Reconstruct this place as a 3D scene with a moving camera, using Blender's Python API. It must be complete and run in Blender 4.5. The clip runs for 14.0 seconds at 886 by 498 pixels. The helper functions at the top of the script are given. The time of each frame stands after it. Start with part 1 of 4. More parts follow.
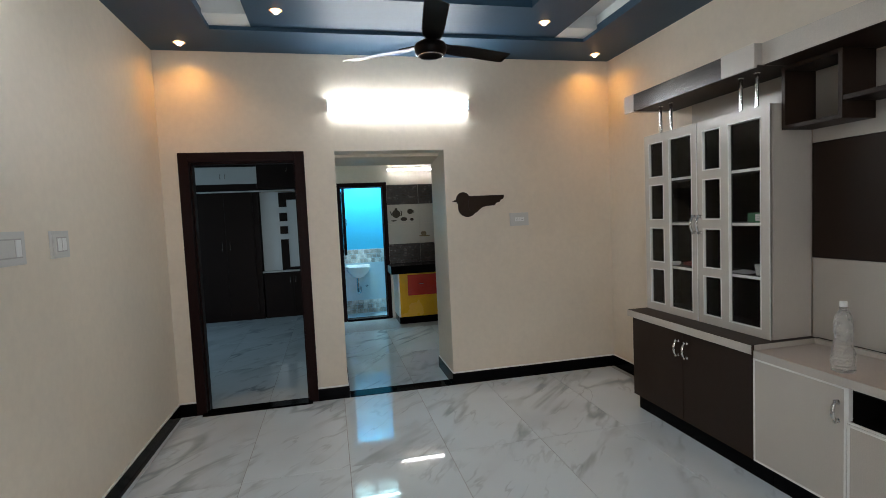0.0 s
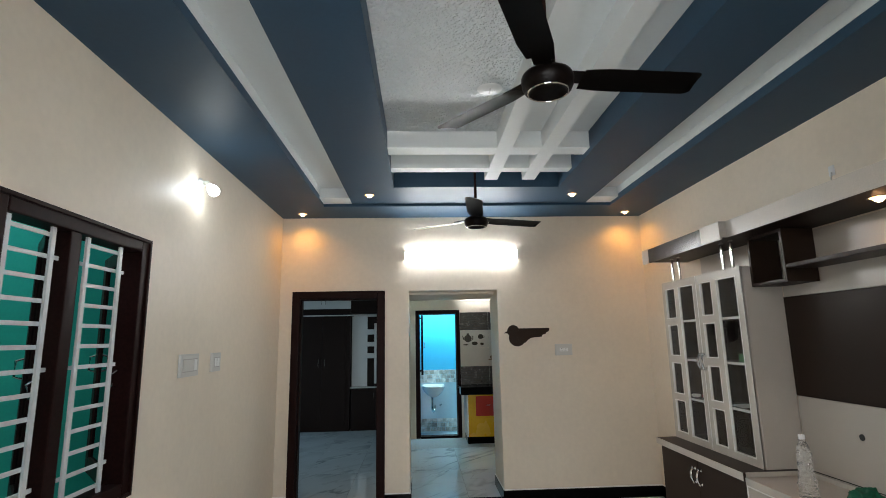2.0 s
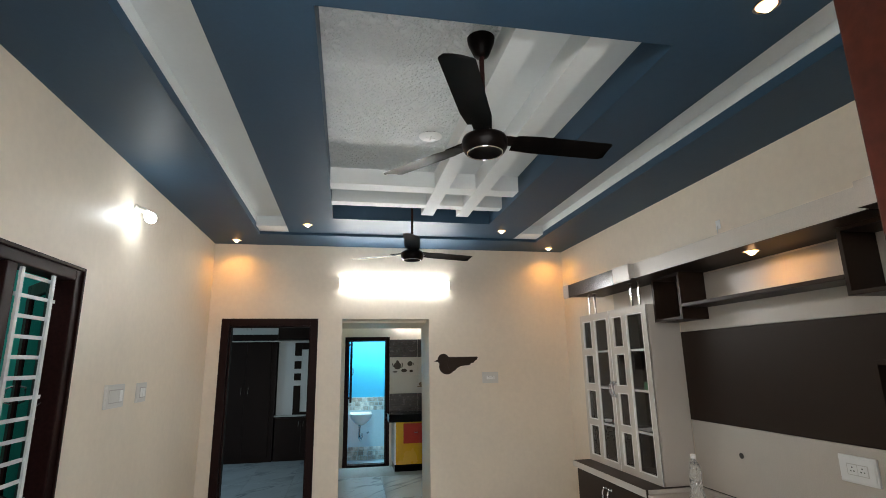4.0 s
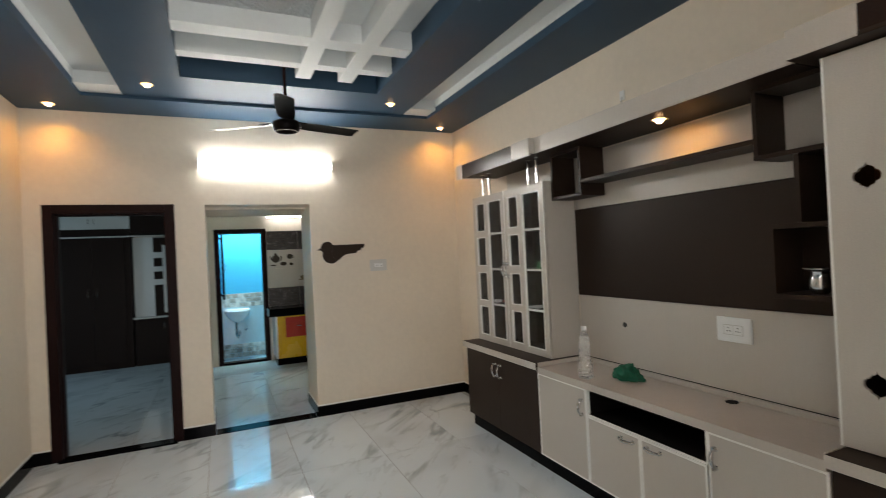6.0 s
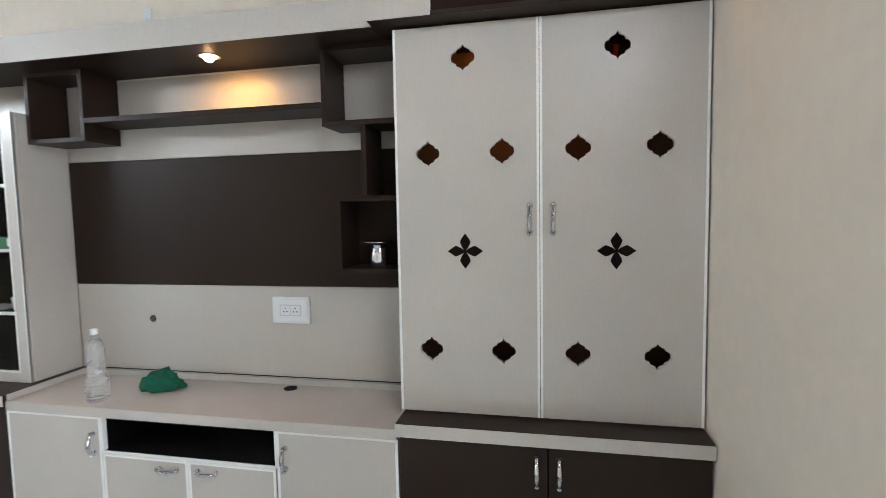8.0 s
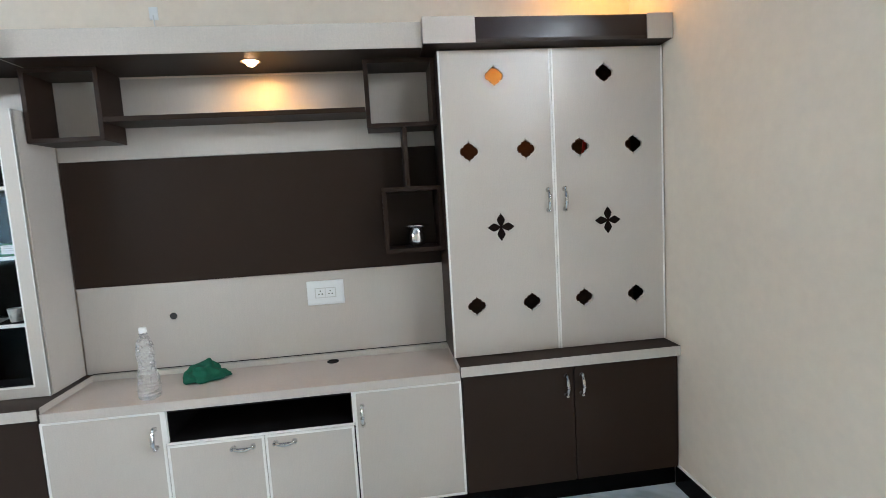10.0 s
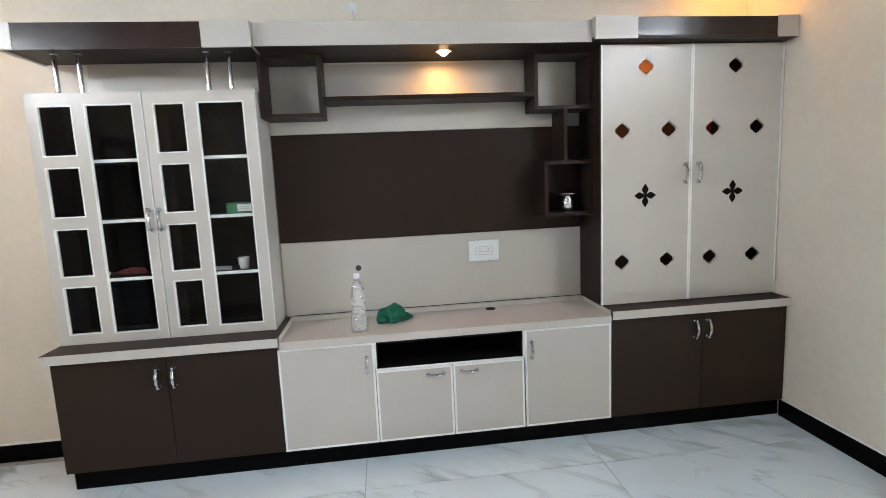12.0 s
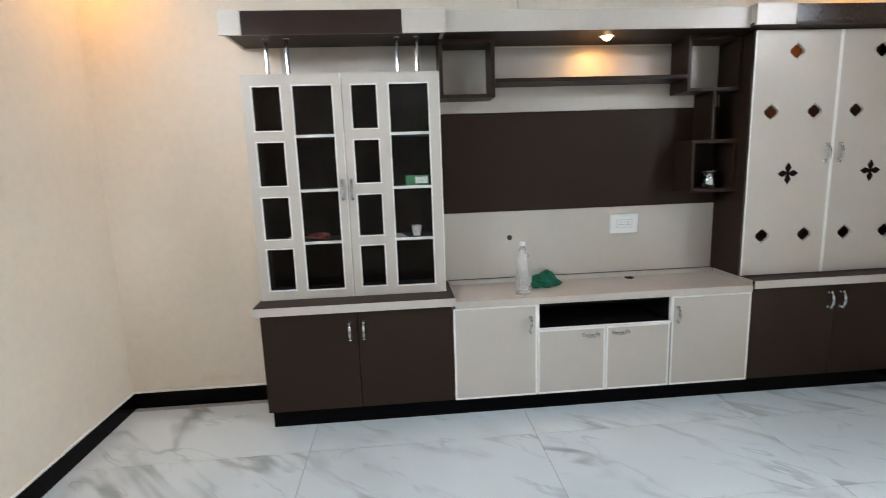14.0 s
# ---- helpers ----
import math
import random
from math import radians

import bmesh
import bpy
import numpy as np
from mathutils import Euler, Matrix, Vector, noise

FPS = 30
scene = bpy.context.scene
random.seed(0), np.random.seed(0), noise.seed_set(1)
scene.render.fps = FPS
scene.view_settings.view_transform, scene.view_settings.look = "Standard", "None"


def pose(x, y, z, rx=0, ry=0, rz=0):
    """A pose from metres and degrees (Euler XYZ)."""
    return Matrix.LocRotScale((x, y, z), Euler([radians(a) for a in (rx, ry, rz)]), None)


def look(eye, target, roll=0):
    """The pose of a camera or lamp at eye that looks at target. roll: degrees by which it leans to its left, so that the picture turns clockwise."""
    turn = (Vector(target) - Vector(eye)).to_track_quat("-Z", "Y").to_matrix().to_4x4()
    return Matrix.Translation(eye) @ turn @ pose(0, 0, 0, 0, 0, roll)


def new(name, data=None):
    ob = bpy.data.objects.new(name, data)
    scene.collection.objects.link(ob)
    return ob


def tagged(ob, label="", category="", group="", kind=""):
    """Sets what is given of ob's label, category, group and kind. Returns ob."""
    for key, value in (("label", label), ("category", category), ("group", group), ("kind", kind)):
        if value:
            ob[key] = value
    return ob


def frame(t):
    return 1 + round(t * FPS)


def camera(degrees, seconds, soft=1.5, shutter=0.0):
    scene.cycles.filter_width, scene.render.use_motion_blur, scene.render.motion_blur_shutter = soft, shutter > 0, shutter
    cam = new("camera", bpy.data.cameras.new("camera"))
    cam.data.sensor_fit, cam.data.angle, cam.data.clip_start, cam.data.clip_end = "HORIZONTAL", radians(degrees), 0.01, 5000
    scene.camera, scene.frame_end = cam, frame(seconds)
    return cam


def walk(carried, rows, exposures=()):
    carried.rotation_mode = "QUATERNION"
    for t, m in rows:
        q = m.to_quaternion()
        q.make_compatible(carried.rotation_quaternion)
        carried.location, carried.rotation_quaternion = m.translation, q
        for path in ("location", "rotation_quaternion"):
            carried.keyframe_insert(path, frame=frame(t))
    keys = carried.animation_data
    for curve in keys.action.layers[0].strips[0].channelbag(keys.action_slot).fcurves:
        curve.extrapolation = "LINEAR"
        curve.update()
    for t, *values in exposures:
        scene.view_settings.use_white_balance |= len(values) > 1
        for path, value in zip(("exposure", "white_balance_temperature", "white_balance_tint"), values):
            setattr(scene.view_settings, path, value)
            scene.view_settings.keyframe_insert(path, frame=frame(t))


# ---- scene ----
cam = camera(83.0, 14.0, soft=0.85, shutter=0.25)
PATH = [
    (0, (0.461, 0.402, 1.481), (0.895, 2.35, 1.353), -2.6),
    (0.5, (0.546, 0.287, 1.488), (0.955, 2.244, 1.439), -3.8),
    (1, (0.628, 0.01, 1.529), (0.879, 1.99, 1.661), -2.2),
    (1.5, (0.708, -0.301, 1.562), (0.795, 1.675, 1.859), -1.1),
    (2, (0.649, -0.545, 1.564), (0.742, 1.422, 1.916), -1.1),
    (2.5, (0.591, -0.728, 1.569), (0.721, 1.235, 1.931), -0.1),
    (3, (0.541, -0.783, 1.595), (0.8, 1.154, 2.02), 0.8),
    (3.2, (0.54, -0.788, 1.597), (0.859, 1.133, 2.052), 0.5),
    (5.3, (0.642, -0.508, 1.579), (1.068, 1.426, 1.863), -2.0),
    (5.5, (0.634, -0.457, 1.56), (1.123, 1.471, 1.774), -2.4),
    (6, (0.629, -0.319, 1.523), (1.446, 1.507, 1.538), -2.8),
    (6.5, (0.687, -0.218, 1.504), (1.896, 1.372, 1.397), -1.6),
    (7, (0.809, -0.111, 1.499), (2.31, 1.204, 1.369), -0.8),
    (7.5, (0.882, 0.028, 1.513), (2.683, 0.884, 1.364), -1.0),
    (7.7, (0.886, 0.11, 1.505), (2.771, 0.763, 1.365), -0.7),
    (9.8, (0.437, 1.0, 1.509), (2.412, 0.788, 1.279), -3.6),
    (10, (0.37, 1.091, 1.516), (2.346, 0.858, 1.31), -3.4),
    (10.5, (0.278, 1.342, 1.538), (2.248, 1.056, 1.348), -3.6),
    (11, (0.255, 1.615, 1.507), (2.22, 1.312, 1.292), -3.7),
    (11.5, (0.16, 1.824, 1.493), (2.124, 1.553, 1.23), -2.9),
    (12, (0.023, 2.013, 1.493), (1.991, 1.778, 1.222), -2.6),
    (12.5, (-0.014, 2.243, 1.489), (1.952, 1.999, 1.215), -2.5),
    (13, (-0.014, 2.461, 1.461), (1.932, 2.119, 1.149), -2.2),
    (13.5, (-0.102, 2.612, 1.435), (1.843, 2.316, 1.075), -2.7),
    (14, (-0.157, 2.855, 1.495), (1.808, 2.698, 1.154), -2.0),
]
walk(cam, [(t, look(eye, target, roll)) for t, eye, target, roll in PATH],
     [(0.0, 0.70, 6450, 12), (1.5, 0.82, 6600, 11), (3.0, 1.0, 6750, 12), (5.5, 1.0, 7000, 13), (6.0, 0.94, 7050, 13), (6.5, 1.10, 6650, 12), (7.0, 1.20, 6620, 11), (7.5, 1.80, 6020, 11), (10.0, 1.93, 5880, 10), (11.5, 1.95, 5980, 11), (13.5, 1.85, 6040, 10), (14.0, 1.84, 6060, 11)])

# ---- light ----
world = bpy.data.worlds.new("sky")
scene.world = world
world.use_nodes = True
wn = world.node_tree.nodes
sky = wn.new("ShaderNodeTexSky")
sky.sky_type, sky.sun_disc, sky.sun_elevation, sky.sun_rotation = "NISHITA", False, radians(38), radians(200)
wn["Background"].inputs["Strength"].default_value = 0.06
world.node_tree.links.new(sky.outputs[0], wn["Background"].inputs["Color"])


def area_lamp(name, m, sx, sy, watts, colour):
    d = bpy.data.lights.new(name, "AREA")
    d.shape, d.size, d.size_y, d.energy, d.color = "RECTANGLE", sx, sy, watts, colour
    ob = new(name, d)
    ob.matrix_world = m
    return ob


def spot_lamp(name, at, to, watts, colour, angle=95, size=0.03):
    d = bpy.data.lights.new(name, "SPOT")
    d.energy, d.color, d.spot_size, d.spot_blend, d.shadow_soft_size = watts, colour, radians(angle), 1.0, size
    ob = new(name, d)
    ob.matrix_world = look(at, to)
    return ob


WARM, COOL, DAY = (1.0, 0.47, 0.085), (0.93, 0.97, 1.0), (0.86, 0.93, 1.0)
# daylight in the openings: main door, bedroom window, side passage; bathroom fill is added
area_lamp("daylight_porch", look((0.66, -2.35, 1.3), (0.66, 0, 1.9)), 3.0, 2.0, 70, (0.95, 0.97, 1.0))
area_lamp("daylight_bedroom", look((-3.15, 7.0, 1.4), (0, 7.0, 0.6)), 1.1, 1.1, 8.5, (0.48, 0.78, 1.0))
# added fill lamp under the closed bathroom ceiling, in no opening
area_lamp("fill_bathroom", look((1.0, 8.1, 2.75), (1.0, 8.25, 0)), 0.7, 0.5, 40, (0.62, 0.90, 1.0))
area_lamp("daylight_passage", look((-1.65, 1.9, 3.25), (-2.2, 2.3, 2.0)), 0.8, 0.8, 12, DAY)
for x, y, z, w in ((-0.53, 4.44, 2.815, 12), (2.79, 4.44, 2.815, 12), (-0.53, -0.1, 2.815, 6), (2.79, -0.1, 2.815, 11),
                   (0.2, 3.86, 2.845, 2.2), (2.06, 3.86, 2.845, 2.2), (0.2, 0.6, 2.845, 2.2), (2.06, 0.6, 2.845, 2.2)):
    spot_lamp("downlight_beam", (x, y, z), (x, y, 0), w, WARM, 146)
spot_lamp("canopy_beam", (2.80, 1.63, 2.163), (2.93, 1.63, 1.9), 4.5, WARM, 150)
spot_lamp("cabinet_beam", (2.85, 0.42, 2.15), (2.97, 0.42, 2.05), 1.3, WARM, 140)

# ---- materials ----


def shader(name, colour, rough=0.5, metal=0.0, grain=0.0, grain_scale=40.0, bump=0.0, bump_scale=120.0, stain=0.0, stain_scale=1.6, spec=0.5, coat=0.0):
    """A paint, laminate, stone or metal with two scales of variation."""
    m = bpy.data.materials.new(name)
    m.use_nodes = True
    n, l = m.node_tree.nodes, m.node_tree.links
    b = n["Principled BSDF"]
    b.inputs["Roughness"].default_value, b.inputs["Metallic"].default_value = rough, metal
    b.inputs["Specular IOR Level"].default_value, b.inputs["Coat Weight"].default_value = spec, coat
    b.inputs["Base Color"].default_value = (*colour, 1)
    geo = n.new("ShaderNodeNewGeometry")
    if grain or stain:
        last = None
        for amount, scale, detail in ((grain, grain_scale, 3), (stain, stain_scale, 5)):
            if not amount:
                continue
            t = n.new("ShaderNodeTexNoise")
            t.inputs["Scale"].default_value, t.inputs["Detail"].default_value = scale, detail
            l.new(geo.outputs["Position"], t.inputs["Vector"])
            r = n.new("ShaderNodeMapRange")
            r.inputs["From Min"].default_value, r.inputs["From Max"].default_value = 0.3, 0.7
            r.inputs["To Min"].default_value, r.inputs["To Max"].default_value = 1 - amount, 1 + amount * 0.4
            l.new(t.outputs[0], r.inputs["Value"])
            mix = n.new("ShaderNodeMix")
            mix.data_type, mix.blend_type = "RGBA", "MULTIPLY"
            mix.inputs[0].default_value = 1
            if last is None:
                mix.inputs[6].default_value = (*colour, 1)
            else:
                l.new(last, mix.inputs[6])
            l.new(r.outputs[0], mix.inputs[7])
            last = mix.outputs[2]
            if scale == stain_scale:
                rr = n.new("ShaderNodeMapRange")
                rr.inputs["To Min"].default_value, rr.inputs["To Max"].default_value = max(rough - 0.08, 0.02), min(rough + 0.1, 1)
                l.new(t.outputs[0], rr.inputs["Value"])
                l.new(rr.outputs[0], b.inputs["Roughness"])
        l.new(last, b.inputs["Base Color"])
    if bump:
        t = n.new("ShaderNodeTexNoise")
        t.inputs["Scale"].default_value, t.inputs["Detail"].default_value = bump_scale, 4
        l.new(geo.outputs["Position"], t.inputs["Vector"])
        k = n.new("ShaderNodeBump")
        k.inputs["Strength"].default_value, k.inputs["Distance"].default_value = bump, 0.004
        l.new(t.outputs[0], k.inputs["Height"])
        l.new(k.outputs[0], b.inputs["Normal"])
    return m


def marble(name, light, vein):
    """Polished vitrified tile with grey diagonal veins; every tile has its own cut of the pattern."""
    m = bpy.data.materials.new(name)
    m.use_nodes = True
    n, l = m.node_tree.nodes, m.node_tree.links
    b = n["Principled BSDF"]
    b.inputs["Roughness"].default_value = 0.03
    b.inputs["Specular IOR Level"].default_value = 0.55
    geo, info = n.new("ShaderNodeNewGeometry"), n.new("ShaderNodeObjectInfo")
    off = n.new("ShaderNodeVectorMath")
    off.operation = "MULTIPLY_ADD"
    l.new(info.outputs["Random"], off.inputs[0])
    off.inputs[1].default_value = (17, 31, 5)
    l.new(geo.outputs["Position"], off.inputs[2])
    turn = n.new("ShaderNodeMapping")
    turn.vector_type = "TEXTURE"
    turn.inputs["Rotation"].default_value = (0, 0, radians(50))
    turn.inputs["Scale"].default_value = (2.6, 0.8, 1)
    l.new(off.outputs[0], turn.inputs["Vector"])
    col = None
    for scale, width, strength, dist in ((1.5, 0.038, 0.70, 0.5), (3.4, 0.024, 0.36, 0.4), (1.1, 0.14, 0.22, 0.3)):
        t = n.new("ShaderNodeTexNoise")
        t.inputs["Scale"].default_value, t.inputs["Detail"].default_value, t.inputs["Distortion"].default_value = scale, 4, dist
        l.new(turn.outputs[0], t.inputs["Vector"])
        d = n.new("ShaderNodeMath")
        d.operation = "SUBTRACT"
        d.inputs[1].default_value = 0.5
        l.new(t.outputs[0], d.inputs[0])
        a = n.new("ShaderNodeMath")
        a.operation = "ABSOLUTE"
        l.new(d.outputs[0], a.inputs[0])
        r = n.new("ShaderNodeMapRange")
        r.interpolation_type = "SMOOTHSTEP"
        r.inputs["From Max"].default_value, r.inputs["To Min"].default_value, r.inputs["To Max"].default_value = width, strength, 0
        l.new(a.outputs[0], r.inputs["Value"])
        fade = n.new("ShaderNodeTexNoise")
        fade.inputs["Scale"].default_value = scale * 1.3
        l.new(off.outputs[0], fade.inputs["Vector"])
        fr = n.new("ShaderNodeMapRange")
        fr.inputs["From Min"].default_value, fr.inputs["From Max"].default_value = 0.42, 0.66
        l.new(fade.outputs[0], fr.inputs["Value"])
        mul = n.new("ShaderNodeMath")
        mul.operation = "MULTIPLY"
        l.new(r.outputs[0], mul.inputs[0])
        l.new(fr.outputs[0], mul.inputs[1])
        mix = n.new("ShaderNodeMix")
        mix.data_type = "RGBA"
        l.new(mul.outputs[0], mix.inputs[0])
        if col is None:
            mix.inputs[6].default_value = (*light, 1)
        else:
            l.new(col, mix.inputs[6])
        mix.inputs[7].default_value = (*vein, 1)
        col = mix.outputs[2]
    l.new(col, b.inputs["Base Color"])
    return m


def glow(name, colour, strength):
    m = bpy.data.materials.new(name)
    m.use_nodes = True
    b = m.node_tree.nodes["Principled BSDF"]
    b.inputs["Base Color"].default_value = (*colour, 1)
    b.inputs["Emission Color"].default_value, b.inputs["Emission Strength"].default_value = (*colour, 1), strength
    return m


def clear(name, tint=(1, 1, 1), gloss_rough=0.03, ior=1.45, crinkle=0.0, haze=0.0):
    """Thin clear sheet: see-through, with gloss that grows at a slant."""
    m = bpy.data.materials.new(name)
    m.use_nodes = True
    n, l = m.node_tree.nodes, m.node_tree.links
    n.remove(n["Principled BSDF"])
    tr, gl, mx, fr = n.new("ShaderNodeBsdfTransparent"), n.new("ShaderNodeBsdfGlossy"), n.new("ShaderNodeMixShader"), n.new("ShaderNodeLayerWeight")
    tr.inputs[0].default_value = (*tint, 1)
    gl.inputs["Roughness"].default_value, fr.inputs["Blend"].default_value = gloss_rough, 0.5
    power, face = n.new("ShaderNodeMath"), n.new("ShaderNodeMapRange")
    power.operation, power.inputs[1].default_value = "POWER", 4.0
    face.inputs["To Min"].default_value, face.inputs["To Max"].default_value = ((ior - 1) / (ior + 1)) ** 2, 0.75
    l.new(fr.outputs["Facing"], power.inputs[0])
    l.new(power.outputs[0], face.inputs["Value"])
    l.new(face.outputs[0], mx.inputs[0])
    l.new(tr.outputs[0], mx.inputs[1])
    l.new(gl.outputs[0], mx.inputs[2])
    l.new(mx.outputs[0], n["Material Output"].inputs[0])
    if haze:
        df, m2 = n.new("ShaderNodeBsdfDiffuse"), n.new("ShaderNodeMixShader")
        df.inputs[0].default_value, m2.inputs[0].default_value = (0.9, 0.92, 0.92, 1), haze
        l.new(mx.outputs[0], m2.inputs[1])
        l.new(df.outputs[0], m2.inputs[2])
        l.new(m2.outputs[0], n["Material Output"].inputs[0])
    if crinkle:
        geo, t, k = n.new("ShaderNodeNewGeometry"), n.new("ShaderNodeTexNoise"), n.new("ShaderNodeBump")
        t.inputs["Scale"].default_value, k.inputs["Strength"].default_value, k.inputs["Distance"].default_value = 75, crinkle, 0.01
        l.new(geo.outputs["Position"], t.inputs["Vector"])
        l.new(t.outputs[0], k.inputs["Height"])
        l.new(k.outputs[0], gl.inputs["Normal"])
    return m


def linen(m):
    """Adds fine upright threads to a laminate."""
    n, l = m.node_tree.nodes, m.node_tree.links
    b = n["Principled BSDF"]
    geo, mp, t = n.new("ShaderNodeNewGeometry"), n.new("ShaderNodeMapping"), n.new("ShaderNodeTexNoise")
    mp.inputs["Scale"].default_value = (260, 260, 14)
    t.inputs["Scale"].default_value, t.inputs["Detail"].default_value = 1.0, 2
    l.new(geo.outputs["Position"], mp.inputs["Vector"])
    l.new(mp.outputs[0], t.inputs["Vector"])
    r = n.new("ShaderNodeMapRange")
    r.inputs["From Min"].default_value, r.inputs["From Max"].default_value = 0.3, 0.7
    r.inputs["To Min"].default_value, r.inputs["To Max"].default_value = 0.972, 1.014
    l.new(t.outputs[0], r.inputs["Value"])
    mix = n.new("ShaderNodeMix")
    mix.data_type, mix.blend_type = "RGBA", "MULTIPLY"
    mix.inputs[0].default_value = 1
    l.new(b.inputs["Base Color"].links[0].from_socket, mix.inputs[6])
    l.new(r.outputs[0], mix.inputs[7])
    l.new(mix.outputs[2], b.inputs["Base Color"])
    return m


CREAM = shader("cream_wall_paint", (0.770, 0.684, 0.566), 0.45, grain=0.035, grain_scale=25, bump=0.16, bump_scale=60, stain=0.07, stain_scale=1.1)
WHITE = shader("white_ceiling_paint", (0.70, 0.735, 0.735), 0.6, grain=0.02, bump=0.1, stain=0.03)
TEXTURE = shader("trowelled_white_plaster", (0.66, 0.70, 0.705), 0.5, grain=0.03, bump=0.85, bump_scale=40, stain=0.05)
tn, tlk = TEXTURE.node_tree.nodes, TEXTURE.node_tree.links
tb = next(k for k in tn if k.bl_idname == "ShaderNodeBump")
flat = tn.new("ShaderNodeMapRange")
flat.interpolation_type = "SMOOTHSTEP"
flat.inputs["From Min"].default_value, flat.inputs["From Max"].default_value = 0.40, 0.66
tlk.new(tb.inputs["Height"].links[0].from_socket, flat.inputs["Value"])
tlk.new(flat.outputs[0], tb.inputs["Height"])
tb.inputs["Distance"].default_value = 0.020
BLUE = shader("satin_navy_ceiling_paint", (0.022, 0.060, 0.104), 0.52, spec=0.3, grain=0.05, bump=0.03, stain=0.08)
BLACK = shader("polished_black_granite", (0.003, 0.003, 0.0034), 0.10, spec=0.05, grain=0.4, grain_scale=260, stain=0.2)
GROUT = shader("grey_grout", (0.34, 0.35, 0.35), 0.9, grain=0.2)
TILE = marble("polished_white_marble_tile", (0.665, 0.735, 0.775), (0.235, 0.27, 0.295))
BROWN = shader("dark_brown_laminate", (0.0285, 0.0172, 0.0120), 0.42, spec=0.15, grain=0.14, grain_scale=180, bump=0.06, bump_scale=300, stain=0.06)
# BROWN darkened: cabinet insides carry their shade in the colour; also the petal inlay
INNER = shader("dark_brown_inlay_and_inside_shade", (0.0075, 0.0038, 0.0030), 0.6, spec=0.06, grain=0.14, grain_scale=180, stain=0.08)
GLOSSY = shader("glossy_dark_brown_laminate", (0.026, 0.013, 0.0095), 0.22, spec=0.42, grain=0.14, grain_scale=180, bump=0.05, bump_scale=40, stain=0.1, stain_scale=5)
BEIGE = linen(shader("grey_beige_linen_laminate", (0.545, 0.500, 0.445), 0.31, grain=0.07, grain_scale=190, bump=0.05, bump_scale=400, stain=0.035, stain_scale=2.2))
TOPPING = linen(shader("pinkish_beige_worktop_laminate", (0.560, 0.490, 0.435), 0.34, grain=0.10, grain_scale=150, bump=0.05, bump_scale=400, stain=0.09, stain_scale=3.5))
EDGE = shader("white_pvc_edge_band", (0.88, 0.87, 0.83), 0.35, grain=0.03, stain=0.05)
WOOD = shader("dark_polished_teak", (0.017, 0.006, 0.0055), 0.45, spec=0.08, grain=0.3, grain_scale=70, bump=0.05, stain=0.2, stain_scale=4)
CHROME = shader("chrome", (0.60, 0.60, 0.60), 0.07, 1.0, stain=0.04, stain_scale=30)
STEEL = shader("brushed_steel", (0.65, 0.65, 0.66), 0.22, 1.0, stain=0.06, stain_scale=20)
FAN = shader("dark_brown_fan_enamel", (0.0035, 0.0022, 0.0019), 0.36, spec=0.10, grain=0.1, stain=0.1)
PLASTIC = shader("white_switch_plastic", (0.80, 0.81, 0.80), 0.3, grain=0.02, stain=0.04)
GREYP = shader("grey_switch_plastic", (0.60, 0.595, 0.57), 0.4, stain=0.05)
DIMP = shader("dull_grey_switch_frame", (0.44, 0.43, 0.41), 0.45, stain=0.06)
# black plastic and joints, and shade of open recesses put into the colour
DARK = shader("black_plastic_and_recess_shade", (0.006, 0.005, 0.005), 0.6, spec=0.1, stain=0.1)
BARS = shader("white_painted_steel_bar", (0.62, 0.66, 0.68), 0.4, grain=0.06, stain=0.12, stain_scale=9)
TEAL = shader("teal_wall_paint", (0.02, 0.50, 0.40), 0.55, grain=0.05, stain=0.12)
WALNUT = shader("dark_walnut_wardrobe_laminate", (0.017, 0.0085, 0.0065), 0.45, spec=0.15, grain=0.2, grain_scale=90, stain=0.1)
TINT = clear("dark_tinted_glass", (0.04, 0.12, 0.11), 0.04, 1.4)
MAHOGANY = shader("polished_mahogany", (0.055, 0.013, 0.008), 0.35, spec=0.3, grain=0.3, grain_scale=60, bump=0.05, stain=0.25, stain_scale=5)
CYAN = shader("sky_blue_wall_paint", (0.03, 0.42, 0.66), 0.5, grain=0.03, stain=0.06)
BATH = shader("pale_bathroom_tile", (0.38, 0.56, 0.63), 0.15, grain=0.03, stain=0.05)
PEBBLE = shader("stone_pattern_tile", (0.36, 0.38, 0.36), 0.25, grain=0.3, grain_scale=18, stain=0.3, stain_scale=9)
PEBBLE_B = shader("pale_stone_pattern_tile", (0.52, 0.56, 0.54), 0.25, grain=0.3, grain_scale=18, stain=0.2, stain_scale=9)
CERAMIC = shader("white_ceramic", (0.80, 0.82, 0.82), 0.1, stain=0.03)
KDARK = shader("dark_wave_kitchen_tile", (0.045, 0.036, 0.034), 0.3, grain=0.2, grain_scale=30, stain=0.2, stain_scale=7)
KWAVE = shader("brown_wave_relief_tile", (0.10, 0.082, 0.076), 0.25, grain=0.2, grain_scale=30, stain=0.3, stain_scale=12)
KWHITE = shader("ivory_kitchen_tile", (0.62, 0.56, 0.50), 0.15, grain=0.03, stain=0.04)
PRINT = shader("brown_printed_motif", (0.06, 0.045, 0.03), 0.2, grain=0.4, grain_scale=40)
PRINT_B = shader("tan_printed_motif", (0.28, 0.20, 0.12), 0.2, grain=0.4, grain_scale=40)
YELLOW = shader("yellow_gloss_laminate", (0.78, 0.42, 0.012), 0.25, grain=0.04, stain=0.05)
RED = shader("red_gloss_laminate", (0.50, 0.030, 0.015), 0.25, grain=0.04, stain=0.05)
